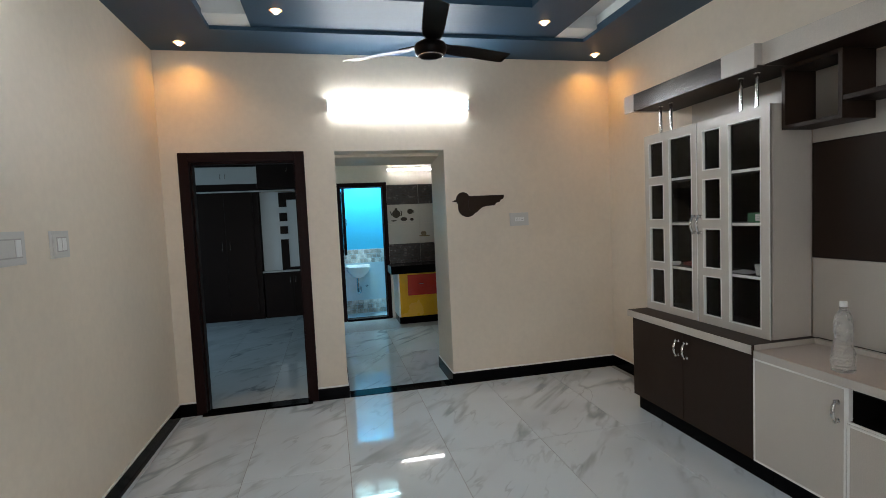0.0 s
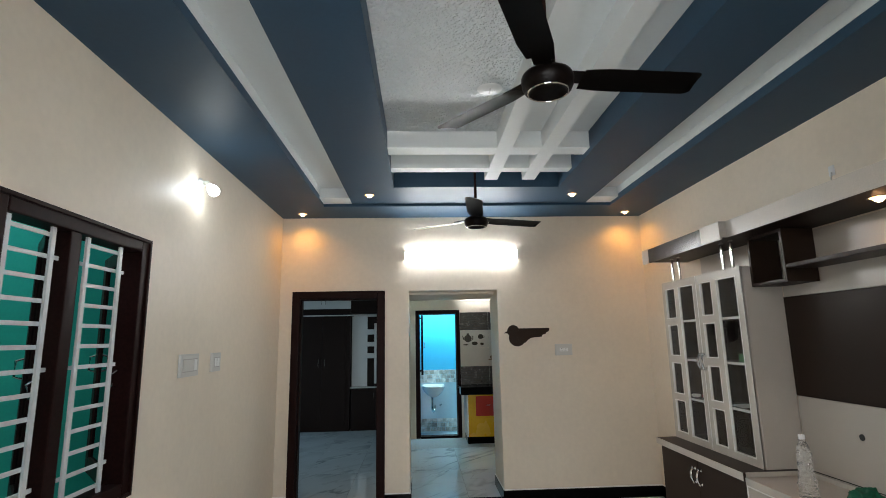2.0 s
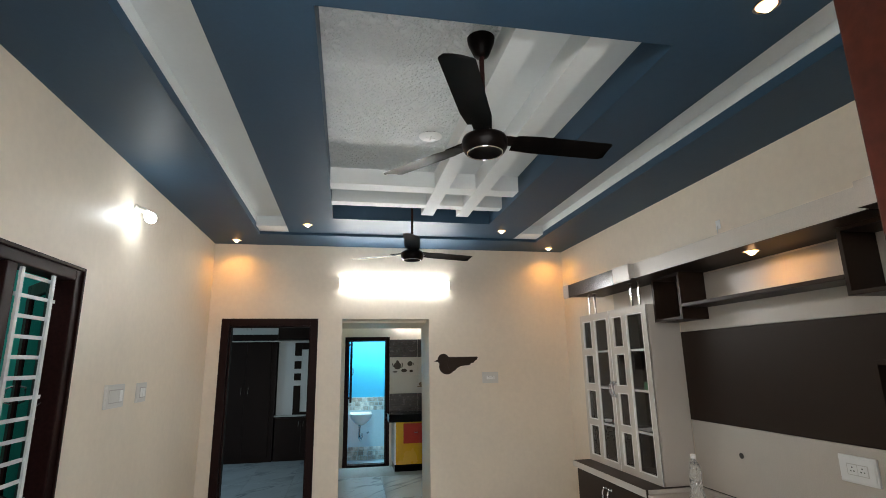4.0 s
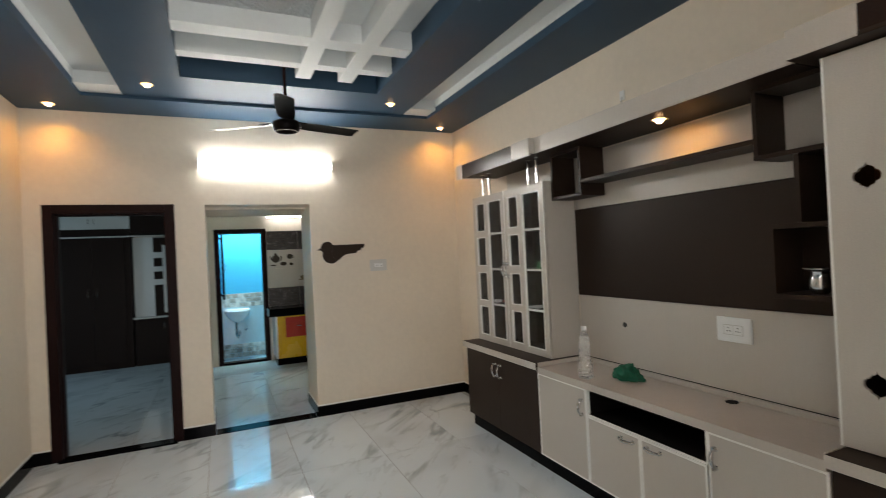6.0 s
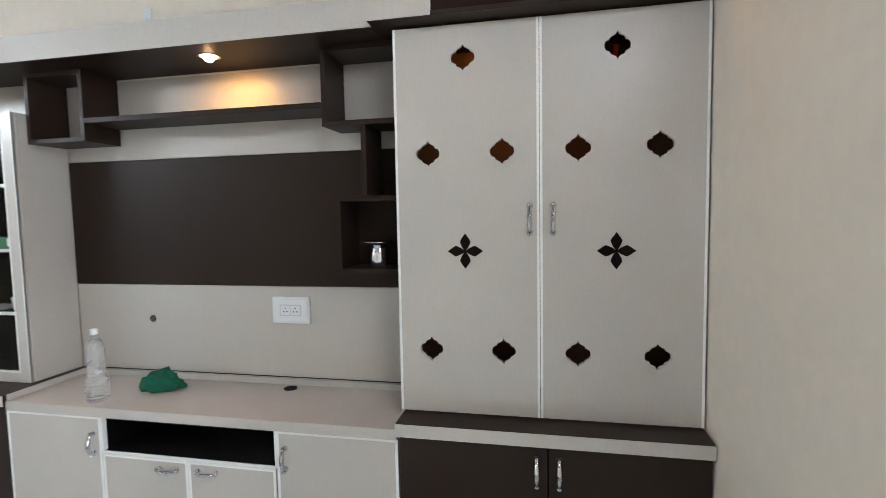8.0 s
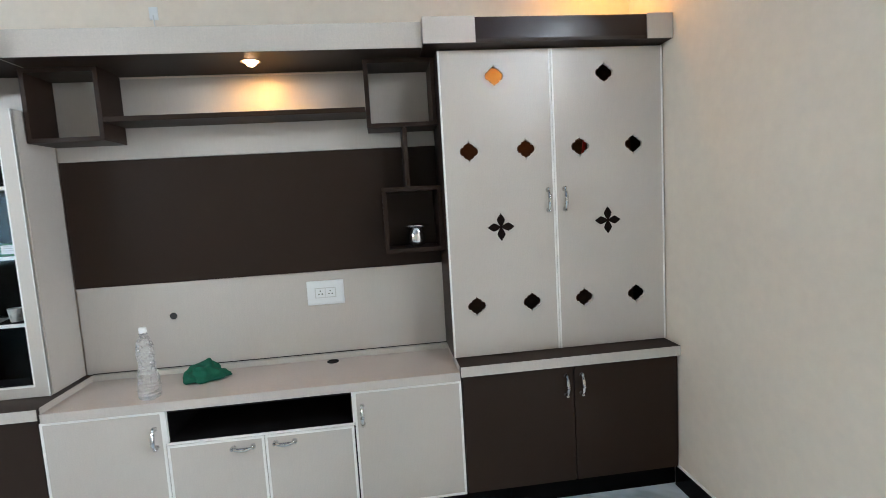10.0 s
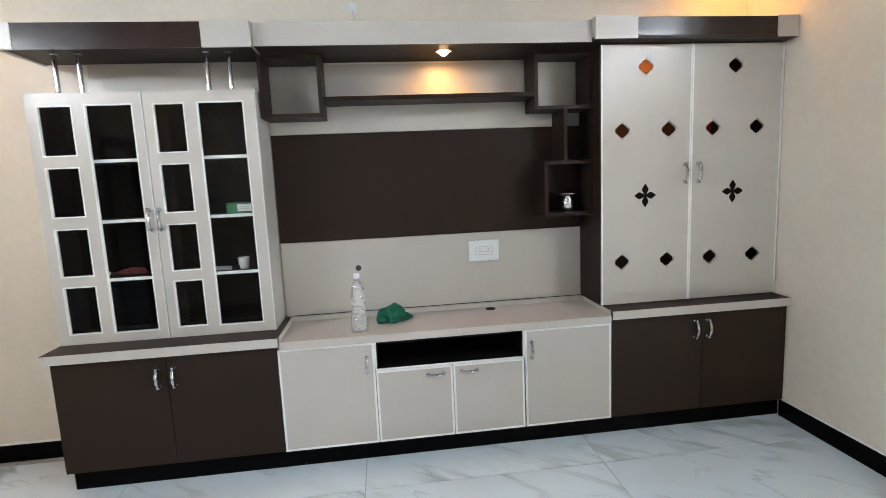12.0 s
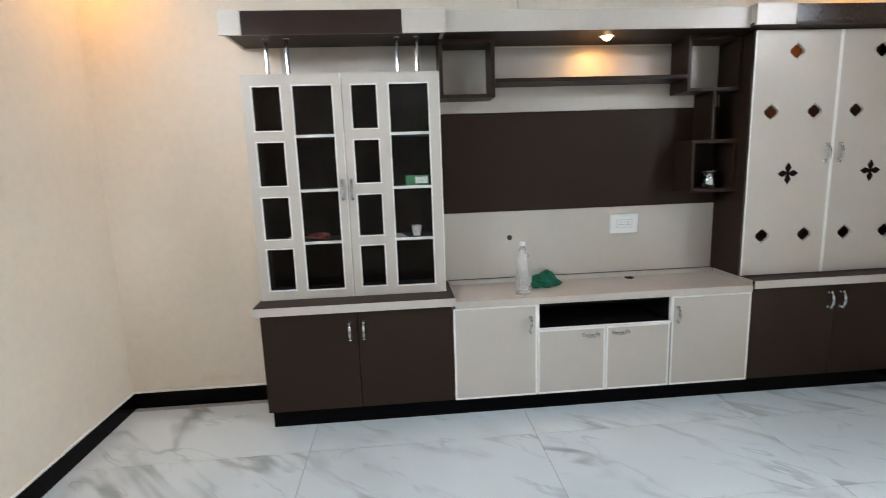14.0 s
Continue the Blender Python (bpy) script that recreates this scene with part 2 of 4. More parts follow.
CLOTH = shader("green_cotton_cloth", (0.003, 0.12, 0.065), 0.85, grain=0.2, grain_scale=300, bump=0.4, bump_scale=250, stain=0.2, stain_scale=14)
CARD = shader("green_printed_card", (0.05, 0.20, 0.085), 0.5, grain=0.1, stain=0.2, stain_scale=30)
PINK = shader("dull_red_cloth", (0.26, 0.05, 0.05), 0.7, grain=0.2, grain_scale=200, stain=0.2)
GLASS = clear("window_glass", (0.96, 0.97, 0.97), 0.02, 1.22)
PET = bpy.data.materials.new("clear_bottle_plastic")
PET.use_nodes = True
pn, pl = PET.node_tree.nodes, PET.node_tree.links
pb = pn["Principled BSDF"]
pb.inputs["Base Color"].default_value = (0.97, 0.985, 0.985, 1)
pb.inputs["Roughness"].default_value, pb.inputs["IOR"].default_value = 0.04, 1.38
pb.inputs["Transmission Weight"].default_value, pb.inputs["Coat Weight"].default_value, pb.inputs["Coat Roughness"].default_value = 0.93, 1.0, 0.08
pg, pt, pk = pn.new("ShaderNodeNewGeometry"), pn.new("ShaderNodeTexNoise"), pn.new("ShaderNodeBump")
pt.inputs["Scale"].default_value, pk.inputs["Strength"].default_value, pk.inputs["Distance"].default_value = 60, 1.0, 0.012
pl.new(pg.outputs["Position"], pt.inputs["Vector"])
pl.new(pt.outputs[0], pk.inputs["Height"])
pl.new(pk.outputs[0], pb.inputs["Normal"])
TUBE = glow("tube_light_cover", (0.93, 0.98, 1.0), 42)
TUBE_B = glow("older_tube_light_cover", (0.93, 0.98, 1.0), 28)
BULB = glow("lit_bulb", (0.86, 0.96, 1.0), 26)
LENS = glow("lit_downlight_lens", (1.0, 0.66, 0.36), 9)
# orange emission that imitates the bloom round a downlight
BLOOM_RIM = glow("downlight_bloom_glow", (1.0, 0.52, 0.22), 3.6)
DAYGLOW = glow("bright_sky_pane", (0.56, 0.95, 1.0), 2.6)

# ---- building tools ----


def cube(bm, x0, x1, y0, y1, z0, z1, bevel=0.0):
    m = Matrix.LocRotScale(((x0 + x1) / 2, (y0 + y1) / 2, (z0 + z1) / 2), None, (abs(x1 - x0), abs(y1 - y0), abs(z1 - z0)))
    v = bmesh.ops.create_cube(bm, size=1, matrix=m)["verts"]
    if bevel:
        bmesh.ops.bevel(bm, geom=list({e for p in v for e in p.link_edges}), offset=bevel, segments=2, affect="EDGES", profile=0.6)
    return bm


def boxes(*rows, bevel=0.0):
    bm = bmesh.new()
    for r in rows:
        cube(bm, *r, bevel=bevel)
    return bm


def lathe(bm, profile, seg=28, at=(0, 0, 0), capped=True):
    """Turns (radius, height) pairs round a vertical axis."""
    rings = []
    for r, z in profile:
        rings.append([bm.verts.new((at[0] + r * math.cos(2 * math.pi * k / seg), at[1] + r * math.sin(2 * math.pi * k / seg), at[2] + z)) for k in range(seg)])
    for a, b in zip(rings, rings[1:]):
        for k in range(seg):
            bm.faces.new((a[k], a[(k + 1) % seg], b[(k + 1) % seg], b[k]))
    for ring, (r, z) in ((rings[0], profile[0]), (rings[-1], profile[-1])):
        if capped and r > 0.0005:
            bm.faces.new(ring)
    return bm


def tube(bm, points, radius, seg=10):
    """A round bar along points; radius is a number or one for each point."""
    pts = [Vector(p) for p in points]
    rad = radius if isinstance(radius, (list, tuple)) else [radius] * len(pts)
    rings = []
    for i, p in enumerate(pts):
        d = (pts[min(i + 1, len(pts) - 1)] - pts[max(i - 1, 0)]).normalized()
        q = d.to_track_quat("Z", "Y")
        rings.append([bm.verts.new(p + q @ Vector((rad[i] * math.cos(2 * math.pi * k / seg), rad[i] * math.sin(2 * math.pi * k / seg), 0))) for k in range(seg)])
    for a, b in zip(rings, rings[1:]):
        for k in range(seg):
            bm.faces.new((a[k], a[(k + 1) % seg], b[(k + 1) % seg], b[k]))
    bm.faces.new(rings[0][::-1])
    bm.faces.new(rings[-1])
    return bm


def sheet(outer, holes, thick, place):
    """A board cut from an outline in (u, v), pierced by holes; place(u, v, w) gives the point at depth w."""
    bm = bmesh.new()
    edges = []
    for loop in (outer, *holes):
        vs = [bm.verts.new((u, v, 0)) for u, v in loop]
        edges += [bm.edges.new((vs[k], vs[(k + 1) % len(vs)])) for k in range(len(vs))]
    bmesh.ops.triangle_fill(bm, use_beauty=True, use_dissolve=False, edges=edges, normal=(0, 0, 1))
    ret = bmesh.ops.extrude_face_region(bm, geom=bm.faces[:])
    for v in [g for g in ret["geom"] if isinstance(g, bmesh.types.BMVert)]:
        v.co.z = thick
    for v in bm.verts:
        v.co = place(*v.co)
    bmesh.ops.recalc_face_normals(bm, faces=bm.faces)
    return bm


def rect(u0, u1, v0, v1):
    return [(u0, v0), (u1, v0), (u1, v1), (u0, v1)]


def part(name, bm, material, parent=None, label="", smooth=False):
    me = bpy.data.meshes.new(name)
    bmesh.ops.recalc_face_normals(bm, faces=bm.faces)
    bm.to_mesh(me)
    bm.free()
    me.materials.append(material)
    if smooth:
        me.shade_smooth()
        me.set_sharp_from_angle(angle=radians(40))
    ob = new(name, me)
    if parent:
        ob.parent = parent
    if label:
        ob["label"] = label
    return ob


def thing(name, label, category, group="", at=(0, 0, 0)):
    ob = new(name)
    ob.location = at
    ob.empty_display_size = 0.1
    return tagged(ob, label, category, group)


def setting(name, bm, material, label, category):
    return tagged(part(name, bm, material), label, category, kind="structure")


# ---- plan: hall x -0.775..3.02, y -0.3..4.626, ceiling 2.83 ----
XL, XR, YB, YF, H = -0.775, 3.02, -0.30, 4.626, 2.83
TOP = 3.16
setting("wall_north", boxes((XL - 0.2, -0.65, YF, 4.85, 0, TOP), (0.287, 0.53, YF, 4.85, 0, TOP), (1.447, XR + 0.2, YF, 4.85, 0, TOP),
                            (-0.65, 0.287, YF, 4.85, 2.06, TOP), (0.53, 1.447, YF, 4.85, 2.055, TOP)), CREAM, "cream painted wall with a doorway and an open passage", "wall")
# thick piers of the passage into the kitchen
pier = boxes((0.42, 0.53, 4.85, 5.2, 0, TOP), (1.447, 1.56, 4.85, 5.2, 0, TOP))
lint = bmesh.ops.create_cube(pier, size=1)["verts"]
for v in lint:
    s = v.co.copy()
    v.co = ((0.53 if s.x < 0 else 1.447), (4.85 if s.y < 0 else 5.2), (TOP if s.z > 0 else (2.032 if s.y < 0 else 1.995)))
setting("wall_passage", pier, CREAM, "cream painted passage lining under a sloping soffit", "wall")
setting("wall_east", boxes((XR, XR + 0.2, YB - 0.23, YF, 0, TOP)), CREAM, "cream painted wall behind the display unit", "wall")
setting("wall_south", boxes((XL - 0.2, 0.083, YB - 0.23, YB, 0, TOP), (1.292, XR, YB - 0.23, YB, 0, TOP), (0.083, 1.292, YB - 0.23, YB, 2.2, TOP)), CREAM,
        "cream painted wall round the main doorway", "wall")
WY0, WY1, WZ0, WZ1 = 1.12, 2.105, 0.85, 2.097
setting("wall_west", boxes((XL - 0.10, XL, YB, WY0, 0, TOP), (XL - 0.10, XL, WY1, YF, 0, TOP), (XL - 0.10, XL, WY0, WY1, 0, WZ0), (XL - 0.10, XL, WY0, WY1, WZ1, TOP)), CREAM,
        "cream painted wall with a barred window", "wall")
# rooms beyond: bedroom, kitchen, bathroom
setting("wall_bedroom", boxes((-3.3, -3.2, 4.85, 6.3, 0, TOP), (-3.3, -3.2, 7.7, 9.4, 0, TOP), (-3.3, -3.2, 6.3, 7.7, 0, 0.9), (-3.3, -3.2, 6.3, 7.7, 2.1, TOP),
                              (-3.2, 0.32, 9.2, 9.3, 0, TOP), (-3.2, XL - 0.2, 4.75, 4.85, 0, TOP), (0.32, 0.42, 4.85, 9.2, 0, TOP)), CREAM, "dim cream bedroom walls", "wall")
setting("wall_kitchen", boxes((0.42, 0.565, 7.85, 7.97, 0, TOP), (1.30, 3.2, 7.85, 7.97, 0, TOP), (0.565, 1.30, 7.85, 7.97, 2.03, 2.42), (0.565, 1.30, 7.85, 7.97, 2.85, TOP),
                              (3.2, 3.3, 4.85, 7.97, 0, TOP)), CREAM, "cream kitchen wall above a tiled splashback", "wall")
setting("wall_bathroom", boxes((0.42, 1.9, 8.6, 8.7, -0.05, TOP), (0.42, 0.55, 7.97, 8.6, -0.05, TOP), (1.8, 1.9, 7.97, 8.6, -0.05, TOP)), CYAN, "sky blue painted bathroom walls", "wall")
setting("ceiling_rooms", boxes((-3.3, 3.3, 4.85, 9.3, 2.95, 3.1)), WHITE, "plain white ceiling of the inner rooms", "ceiling")
# porch outside the main door and the side passage outside the window
setting("wall_porch", boxes((XL - 0.9, XL - 0.7, -2.5, YB - 0.23, 0, TOP), (3.2, 3.4, -2.5, YB - 0.23, 0, TOP), (XL - 0.9, XL - 0.2, YB - 0.43, YB - 0.23, 0, TOP)), CREAM, "cream porch side walls", "wall")
setting("ceiling_porch", boxes((XL - 0.9, 3.4, -2.6, YB - 0.23, 2.9, 3.05)), WHITE, "white porch ceiling", "ceiling")
setting("wall_side_passage", boxes((-2.4, -2.2, -0.2, 4.7, -0.1, 3.4), (-2.2, XL - 0.2, 4.5, 4.7, -0.1, 3.4), (-2.2, XL - 0.2, -0.5, -0.3, -0.1, 3.4)), TEAL, "teal painted wall of the side passage", "wall")
setting("ground", boxes((-60, 60, -60, 60, -0.3, -0.1)), GROUT, "plain ground outside the house", "ground")

# false ceiling: outer border, white grooves, raised ring, recessed middle
GL, GR, GN, GF = -0.266, 2.53, 0.17, 4.16
HL, HR, HN, HF = 0.43, 1.87, 0.875, 3.63
RL, RR, ZG = 0.005, 2.28, 2.95
ceil_blue = boxes((XL, GL, YB, YF, H, 2.99), (GR, XR, YB, YF, H, 2.99), (GL, GR, GF, YF, H, 2.99), (GL, GR, YB, GN, H, 2.99),
                  (RL, HL, GN, GF, 2.855, 3.03), (HR, RR, GN, GF, 2.855, 3.03), (HL, HR, HF, GF, 2.855, 3.03), (HL, HR, GN, HN, 2.855, 3.03))
setting("ceiling", ceil_blue, BLUE, "navy blue satin stepped false ceiling border", "ceiling")
for name, x0, x1, lip in (("ceiling_groove_west", GL, RL, GL), ("ceiling_groove_east", RR, GR, GR - 0.004)):
    groove = boxes((x0, x1, 0.36, 3.95, ZG, 3.03), (x0, x1, 3.95, GF, 2.857, 3.03), (x0, x1, GN, 0.36, 2.857, 3.03), (lip, lip + 0.004, 0.36, 3.95, 2.885, ZG))
    setting(name, groove, WHITE, "white cove groove in the false ceiling", "ceiling")
setting("ceiling_panel", boxes((HL - 0.1, 1.20, HN - 0.1, 2.80, 3.01, 3.05)), TEXTURE, "trowel-textured white ceiling panel", "ceiling")
setting("ceiling_slab", boxes((1.20, HR + 0.1, HN - 0.1, HF + 0.1, 3.012, 3.06), (HL - 0.1, 1.2, 2.80, HF + 0.1, 3.012, 3.06), (XL - 0.2, XR + 0.2, YB - 0.23, 4.85, 3.10, 3.2)), WHITE,
        "smooth white ceiling above the recess", "ceiling")
setting("ceiling_beams", boxes((1.205, 1.315, HN, 3.52, 2.885, 3.012), (1.525, 1.635, HN, 3.52, 2.885, 3.012), (HL, HR, 2.80, 2.94, 2.889, 3.012), (HL, HR, 3.23, 3.33, 2.889, 3.012)), WHITE,
        "white crossing plaster beams in the ceiling recess", "ceiling")

# floors under the tiles
setting("floor", boxes((XL - 0.2, XR + 0.2, YB - 0.23, 4.85, -0.12, -0.003)), GROUT, "polished white marble-look tiled hall floor", "floor")
setting("floor_rooms", boxes((-3.3, 3.3, 4.85, 7.97, -0.12, -0.003), (-3.3, 0.42, 7.97, 9.3, -0.12, -0.003)), GROUT, "polished marble-look tiled floor of the inner rooms", "floor")
setting("floor_bathroom", boxes((0.42, 1.9, 7.97, 8.7, -0.12, -0.04)), BATH, "pale tiled bathroom floor", "floor")
setting("floor_porch", boxes((XL - 0.9, 3.4, -2.6, YB - 0.23, -0.12, -0.003)), GROUT, "tiled porch floor", "floor")
setting("threshold_passage", boxes((0.545, 1.433, 4.612, 4.77, -0.01, 0.004), bevel=0.002), BLACK, "black granite floor strip across the passage", "threshold")
setting("threshold_bedroom", boxes((-0.60, 0.24, 4.57, 4.70, -0.01, 0.014), bevel=0.002), BLACK, "black granite bedroom door sill", "threshold")
setting("threshold_bathroom", boxes((0.63, 1.25, 7.84, 7.98, -0.05, 0.03), bevel=0.003), BLACK, "black granite bathroom sill", "threshold")
T, B = 0.012, 0.10
setting("baseboard", boxes((XL, XL + T, YB, YF, 0, B), (XL + T, -0.65, YF - T, YF, 0, B), (0.287, 0.53, YF - T, YF, 0, B), (1.447, XR, YF - T, YF, 0, B),
                           (XR - T, XR, 3.66, YF - T, 0, B), (XL + T, 0.083, YB, YB + T, 0, B), (1.292, 2.62, YB, YB + T, 0, B),
                           (1.447 - T, 1.447, YF - T, 5.2, 0, B), (0.53, 0.53 + T, YF - T, 5.2, 0, B)), BLACK, "black granite skirting along the walls", "baseboard")


def door_frame(name, x0, x1, y0, y1, top, face, label, wood=WOOD):
    f = setting(name, boxes((x0, x0 + face, y0, y1, 0, top), (x1 - face, x1, y0, y1, 0, top), (x0 + face, x1 - face, y0, y1, top - face, top), bevel=0.004), wood, label, "door frame")
    part("stop_moulding", boxes((x0 + face, x0 + face + 0.012, y0 + 0.05, y1, 0, top - face), (x1 - face - 0.012, x1 - face, y0 + 0.05, y1, 0, top - face),
                                (x0 + face + 0.012, x1 - face - 0.012, y0 + 0.05, y1, top - face - 0.012, top - face), bevel=0.002), wood, f)
    return f


door_frame("door_1", -0.65, 0.287, YF - 0.012, YF + 0.12, 2.06, 0.075, "dark wooden bedroom door frame without its leaf")
door_frame("door_2", 0.565, 1.30, 7.838, 7.96, 2.03, 0.06, "black-brown wooden bathroom door frame")
door_frame("door_3", 0.083, 1.292, YB - 0.13, YB + 0.012, 2.2, 0.10, "reddish brown main door frame", MAHOGANY)

# ---- window with bars and open shutters ----
win = setting("window_1", boxes((XL - 0.095, XL + 0.012, WY0, WY0 + 0.07, WZ0, WZ1), (XL - 0.095, XL + 0.012, WY1 - 0.07, WY1, WZ0, WZ1), (XL - 0.095, XL + 0.012, WY0 + 0.07, WY1 - 0.07, WZ1 - 0.07, WZ1),
                                (XL - 0.095, XL + 0.012, WY0 + 0.07, WY1 - 0.07, WZ0, WZ0 + 0.07), (XL - 0.095, XL + 0.008, 1.515, 1.585, WZ0 + 0.07, WZ1 - 0.07), bevel=0.006), WOOD,
              "dark wooden window frame with white steel bars", "window")
for y1, a, b in ((1.515, 1.230, 1.455), (WY1 - 0.07, 1.665, 1.905)):
    for y in (a, b):
        part("bar", boxes((XL - 0.026, XL - 0.014, y - 0.011, y + 0.011, WZ0 + 0.06, WZ1 - 0.06), bevel=0.002), BARS, win, "upright white steel bar")
    for k in range(13):
        z = WZ0 + 0.10 + k * (WZ1 - WZ0 - 0.20) / 12
        w = (0.045, 0.055) if k in (1, 6, 11) else (0.0, 0.0)
        part("bar", boxes((XL - 0.034, XL - 0.0265, a - w[0], b + w[1], z - 0.0085, z + 0.0085), bevel=0.002), BARS, win, "level white steel bar")
    part("stay", tube(bmesh.new(), [(XL - 0.06, y1 - 0.001, 1.36), (XL - 0.06, y1 - 0.03, 1.37), (XL - 0.07, y1 - 0.035, 1.42), (XL - 0.06, y1 - 0.001, 1.44)], 0.005, 8), STEEL, win, "small steel window stay", smooth=True)

G = 0.007
setting("trim", boxes((XL, XL + G, YB, YF, B, B + 0.011), (XL + G, -0.65, YF - G, YF, B, B + 0.011), (0.287, 0.53, YF - G, YF, B, B + 0.011), (1.447, XR, YF - G, YF, B, B + 0.011),
                       (XR - G, XR, 3.66, YF - G, B, B + 0.011), (1.292, 2.62, YB, YB + G, B, B + 0.011), (1.447 - G, 1.447, YF, 5.2, B, B + 0.011), (0.53, 0.53 + G, YF, 5.2, B, B + 0.011)), EDGE, "white cement line along the top of the skirting", "trim")

part("moulding", boxes((XL + 0.0125, XL + 0.024, WY0, WY0 + 0.018, WZ0, WZ1), (XL + 0.0125, XL + 0.024, WY1 - 0.018, WY1, WZ0, WZ1), (XL + 0.0125, XL + 0.024, WY0 + 0.018, WY1 - 0.018, WZ1 - 0.018, WZ1),
                        (XL + 0.0125, XL + 0.024, WY0 + 0.018, WY1 - 0.018, WZ0, WZ0 + 0.018), bevel=0.004), WOOD, win)
# made-up door: its dark boards stand in for the shaded end of the passage
side = thing("passage_shade_door", "made-up dark door standing in for shade at the passage end", "door", at=(-1.6, 4.5, -0.1))
part("leaf", boxes((-2.15, -1.05, 4.46, 4.4995, -0.1, 2.55), bevel=0.004), INNER, side)
for z0, z1 in ((0.1, 0.85), (1.0, 2.35)):
    part("raised_panel", boxes((-2.0, -1.2, 4.445, 4.4595, z0, z1), bevel=0.006), WOOD, side)
settle_later = side
for hinge, span in ((1.55, 0.44), (WY1 - 0.04, 0.44)):
    leaf = thing("window_shutter", "dark wooden glazed shutter leaf swung open outside", "window shutter", "open shutters", (XL - 0.112, hinge, WZ0 + 0.05))
    hi = WZ1 - WZ0 - 0.10
    part("frame", boxes((-span, -span + 0.07, 0.0, 0.03, 0, hi), (-0.06, 0, 0.0, 0.03, 0, hi), (-span + 0.07, -0.06, 0.0, 0.03, 0, 0.08), (-span + 0.07, -0.06, 0.0, 0.03, hi - 0.07, hi), bevel=0.003), WOOD, leaf)
    part("pane", boxes((-span + 0.06, -0.05, 0.012, 0.018, 0.07, hi - 0.06)), TINT, leaf, "dark tinted glass")
    part("latch", tube(bmesh.new(), [(-span + 0.035, -0.002, 0.52), (-span + 0.035, -0.03, 0.53), (-span + 0.035, -0.03, 0.60), (-span + 0.035, -0.002, 0.61)], 0.006, 8), STEEL, leaf, "steel latch", smooth=True)
    for z in (0.15, hi - 0.15):
        part("hinge", lathe(bmesh.new(), [(0.007, -0.04), (0.007, 0.04)], 10, (0.006, 0.015, z)), STEEL, leaf)
    leaf.rotation_euler = (0, 0, radians(-50))

# ---- display unit along the east wall ----


def bow_handle(parent, x, y, z, length=0.11, level=False):
    """A chrome bow handle on a front that faces west."""
    d = Vector((0, 1, 0)) if level else Vector((0, 0, 1))
    c = Vector((x, y, z))
    bm = bmesh.new()
    pts, rad = [], []
    for k in range(13):
        u = k / 12 * 2 - 1
        pts.append(c + d * (u * length * 0.42) + Vector((-0.014 - 0.016 * (1 - u * u), 0, 0)))
        rad.append(0.0055 + 0.0042 * (1 - u * u))
    tube(bm, pts, rad)
    for s in (-1, 1):
        e = c + d * (s * length * 0.42)
        tube(bm, [e, e + Vector((-0.006, 0, 0)), e + Vector((-0.016, 0, 0))], [0.012, 0.008, 0.007])
        tube(bm, [e + Vector((-0.014, 0, 0)), e + Vector((-0.014, 0, 0)) + d * (s * 0.006), e + Vector((-0.014, 0, 0)) + d * (s * 0.012)], [0.008, 0.010, 0.004])
    return part("handle", bm, CHROME, parent, "chrome bow handle", smooth=True)


def front(parent, y0, y1, z0, z1, x=2.6, mat=BROWN, edge=None, thick=0.018, name="door"):
    """A flat cabinet front facing west, with an edge band."""
    g = 0.0022 if edge is None else 0.0008
    d = part(name, boxes((x, x + thick, y0 + g, y1 - g, z0 + g, z1 - g), bevel=0.0015), mat, parent)
    if edge:
        w = 0.011
        part("edge_band", boxes((x - 0.0015, x + 0.004, y0 + g, y0 + g + w, z0 + g, z1 - g), (x - 0.0015, x + 0.004, y1 - g - w, y1 - g, z0 + g, z1 - g),
                                (x - 0.0015, x + 0.004, y0 + g + w, y1 - g - w, z0 + g, z0 + g + w), (x - 0.0015, x + 0.004, y0 + g + w, y1 - g - w, z1 - g - w, z1 - g)), edge, d, "white edge band")
    return d


XW = XR - 0.002
PZ = 0.105
plinth = thing("plinth", "black granite plinth under the display unit", "plinth", at=(2.8, 1.68, 0))
for y0, y1 in ((YB + 0.004, 0.560), (0.562, 1.402), (1.404, 2.500), (2.502, 3.655)):
    part("granite_slab", boxes((2.635, XW, y0, y1, 0, PZ), bevel=0.002), BLACK, plinth)

# left base cabinet, two brown doors
cab = thing("base_cabinet", "dark brown laminate base cabinet with two closed doors", "cabinet", "base cabinets of the display unit", (2.8, 3.13, PZ))
cab_y0, cab_y1 = 2.592, 3.672


def carcass(parent, y0, y1, z0, z1, x0, side=BROWN, inside=INNER, back=True):
    t = 0.018
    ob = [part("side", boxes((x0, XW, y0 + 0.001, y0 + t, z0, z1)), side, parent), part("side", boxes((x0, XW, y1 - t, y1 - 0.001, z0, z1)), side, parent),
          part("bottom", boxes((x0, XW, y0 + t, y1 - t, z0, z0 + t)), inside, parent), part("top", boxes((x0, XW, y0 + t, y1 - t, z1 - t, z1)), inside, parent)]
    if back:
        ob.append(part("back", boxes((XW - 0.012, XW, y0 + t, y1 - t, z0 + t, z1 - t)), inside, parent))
    return ob


def settle(parent):
    """Keep the parts where they were built while their thing stands at its base."""
    for c in parent.children:
        c.matrix_parent_inverse = Matrix.Translation(-parent.location)


settle(plinth)
carcass(cab, cab_y0, cab_y1, PZ, 0.685, 2.62)
for y0, y1, h in ((cab_y0, 3.135, 3.102), (3.135, cab_y1, 3.18)):
    d = front(cab, y0, y1, PZ, 0.685)
    bow_handle(d, 2.6, h, 0.572)
settle(cab)

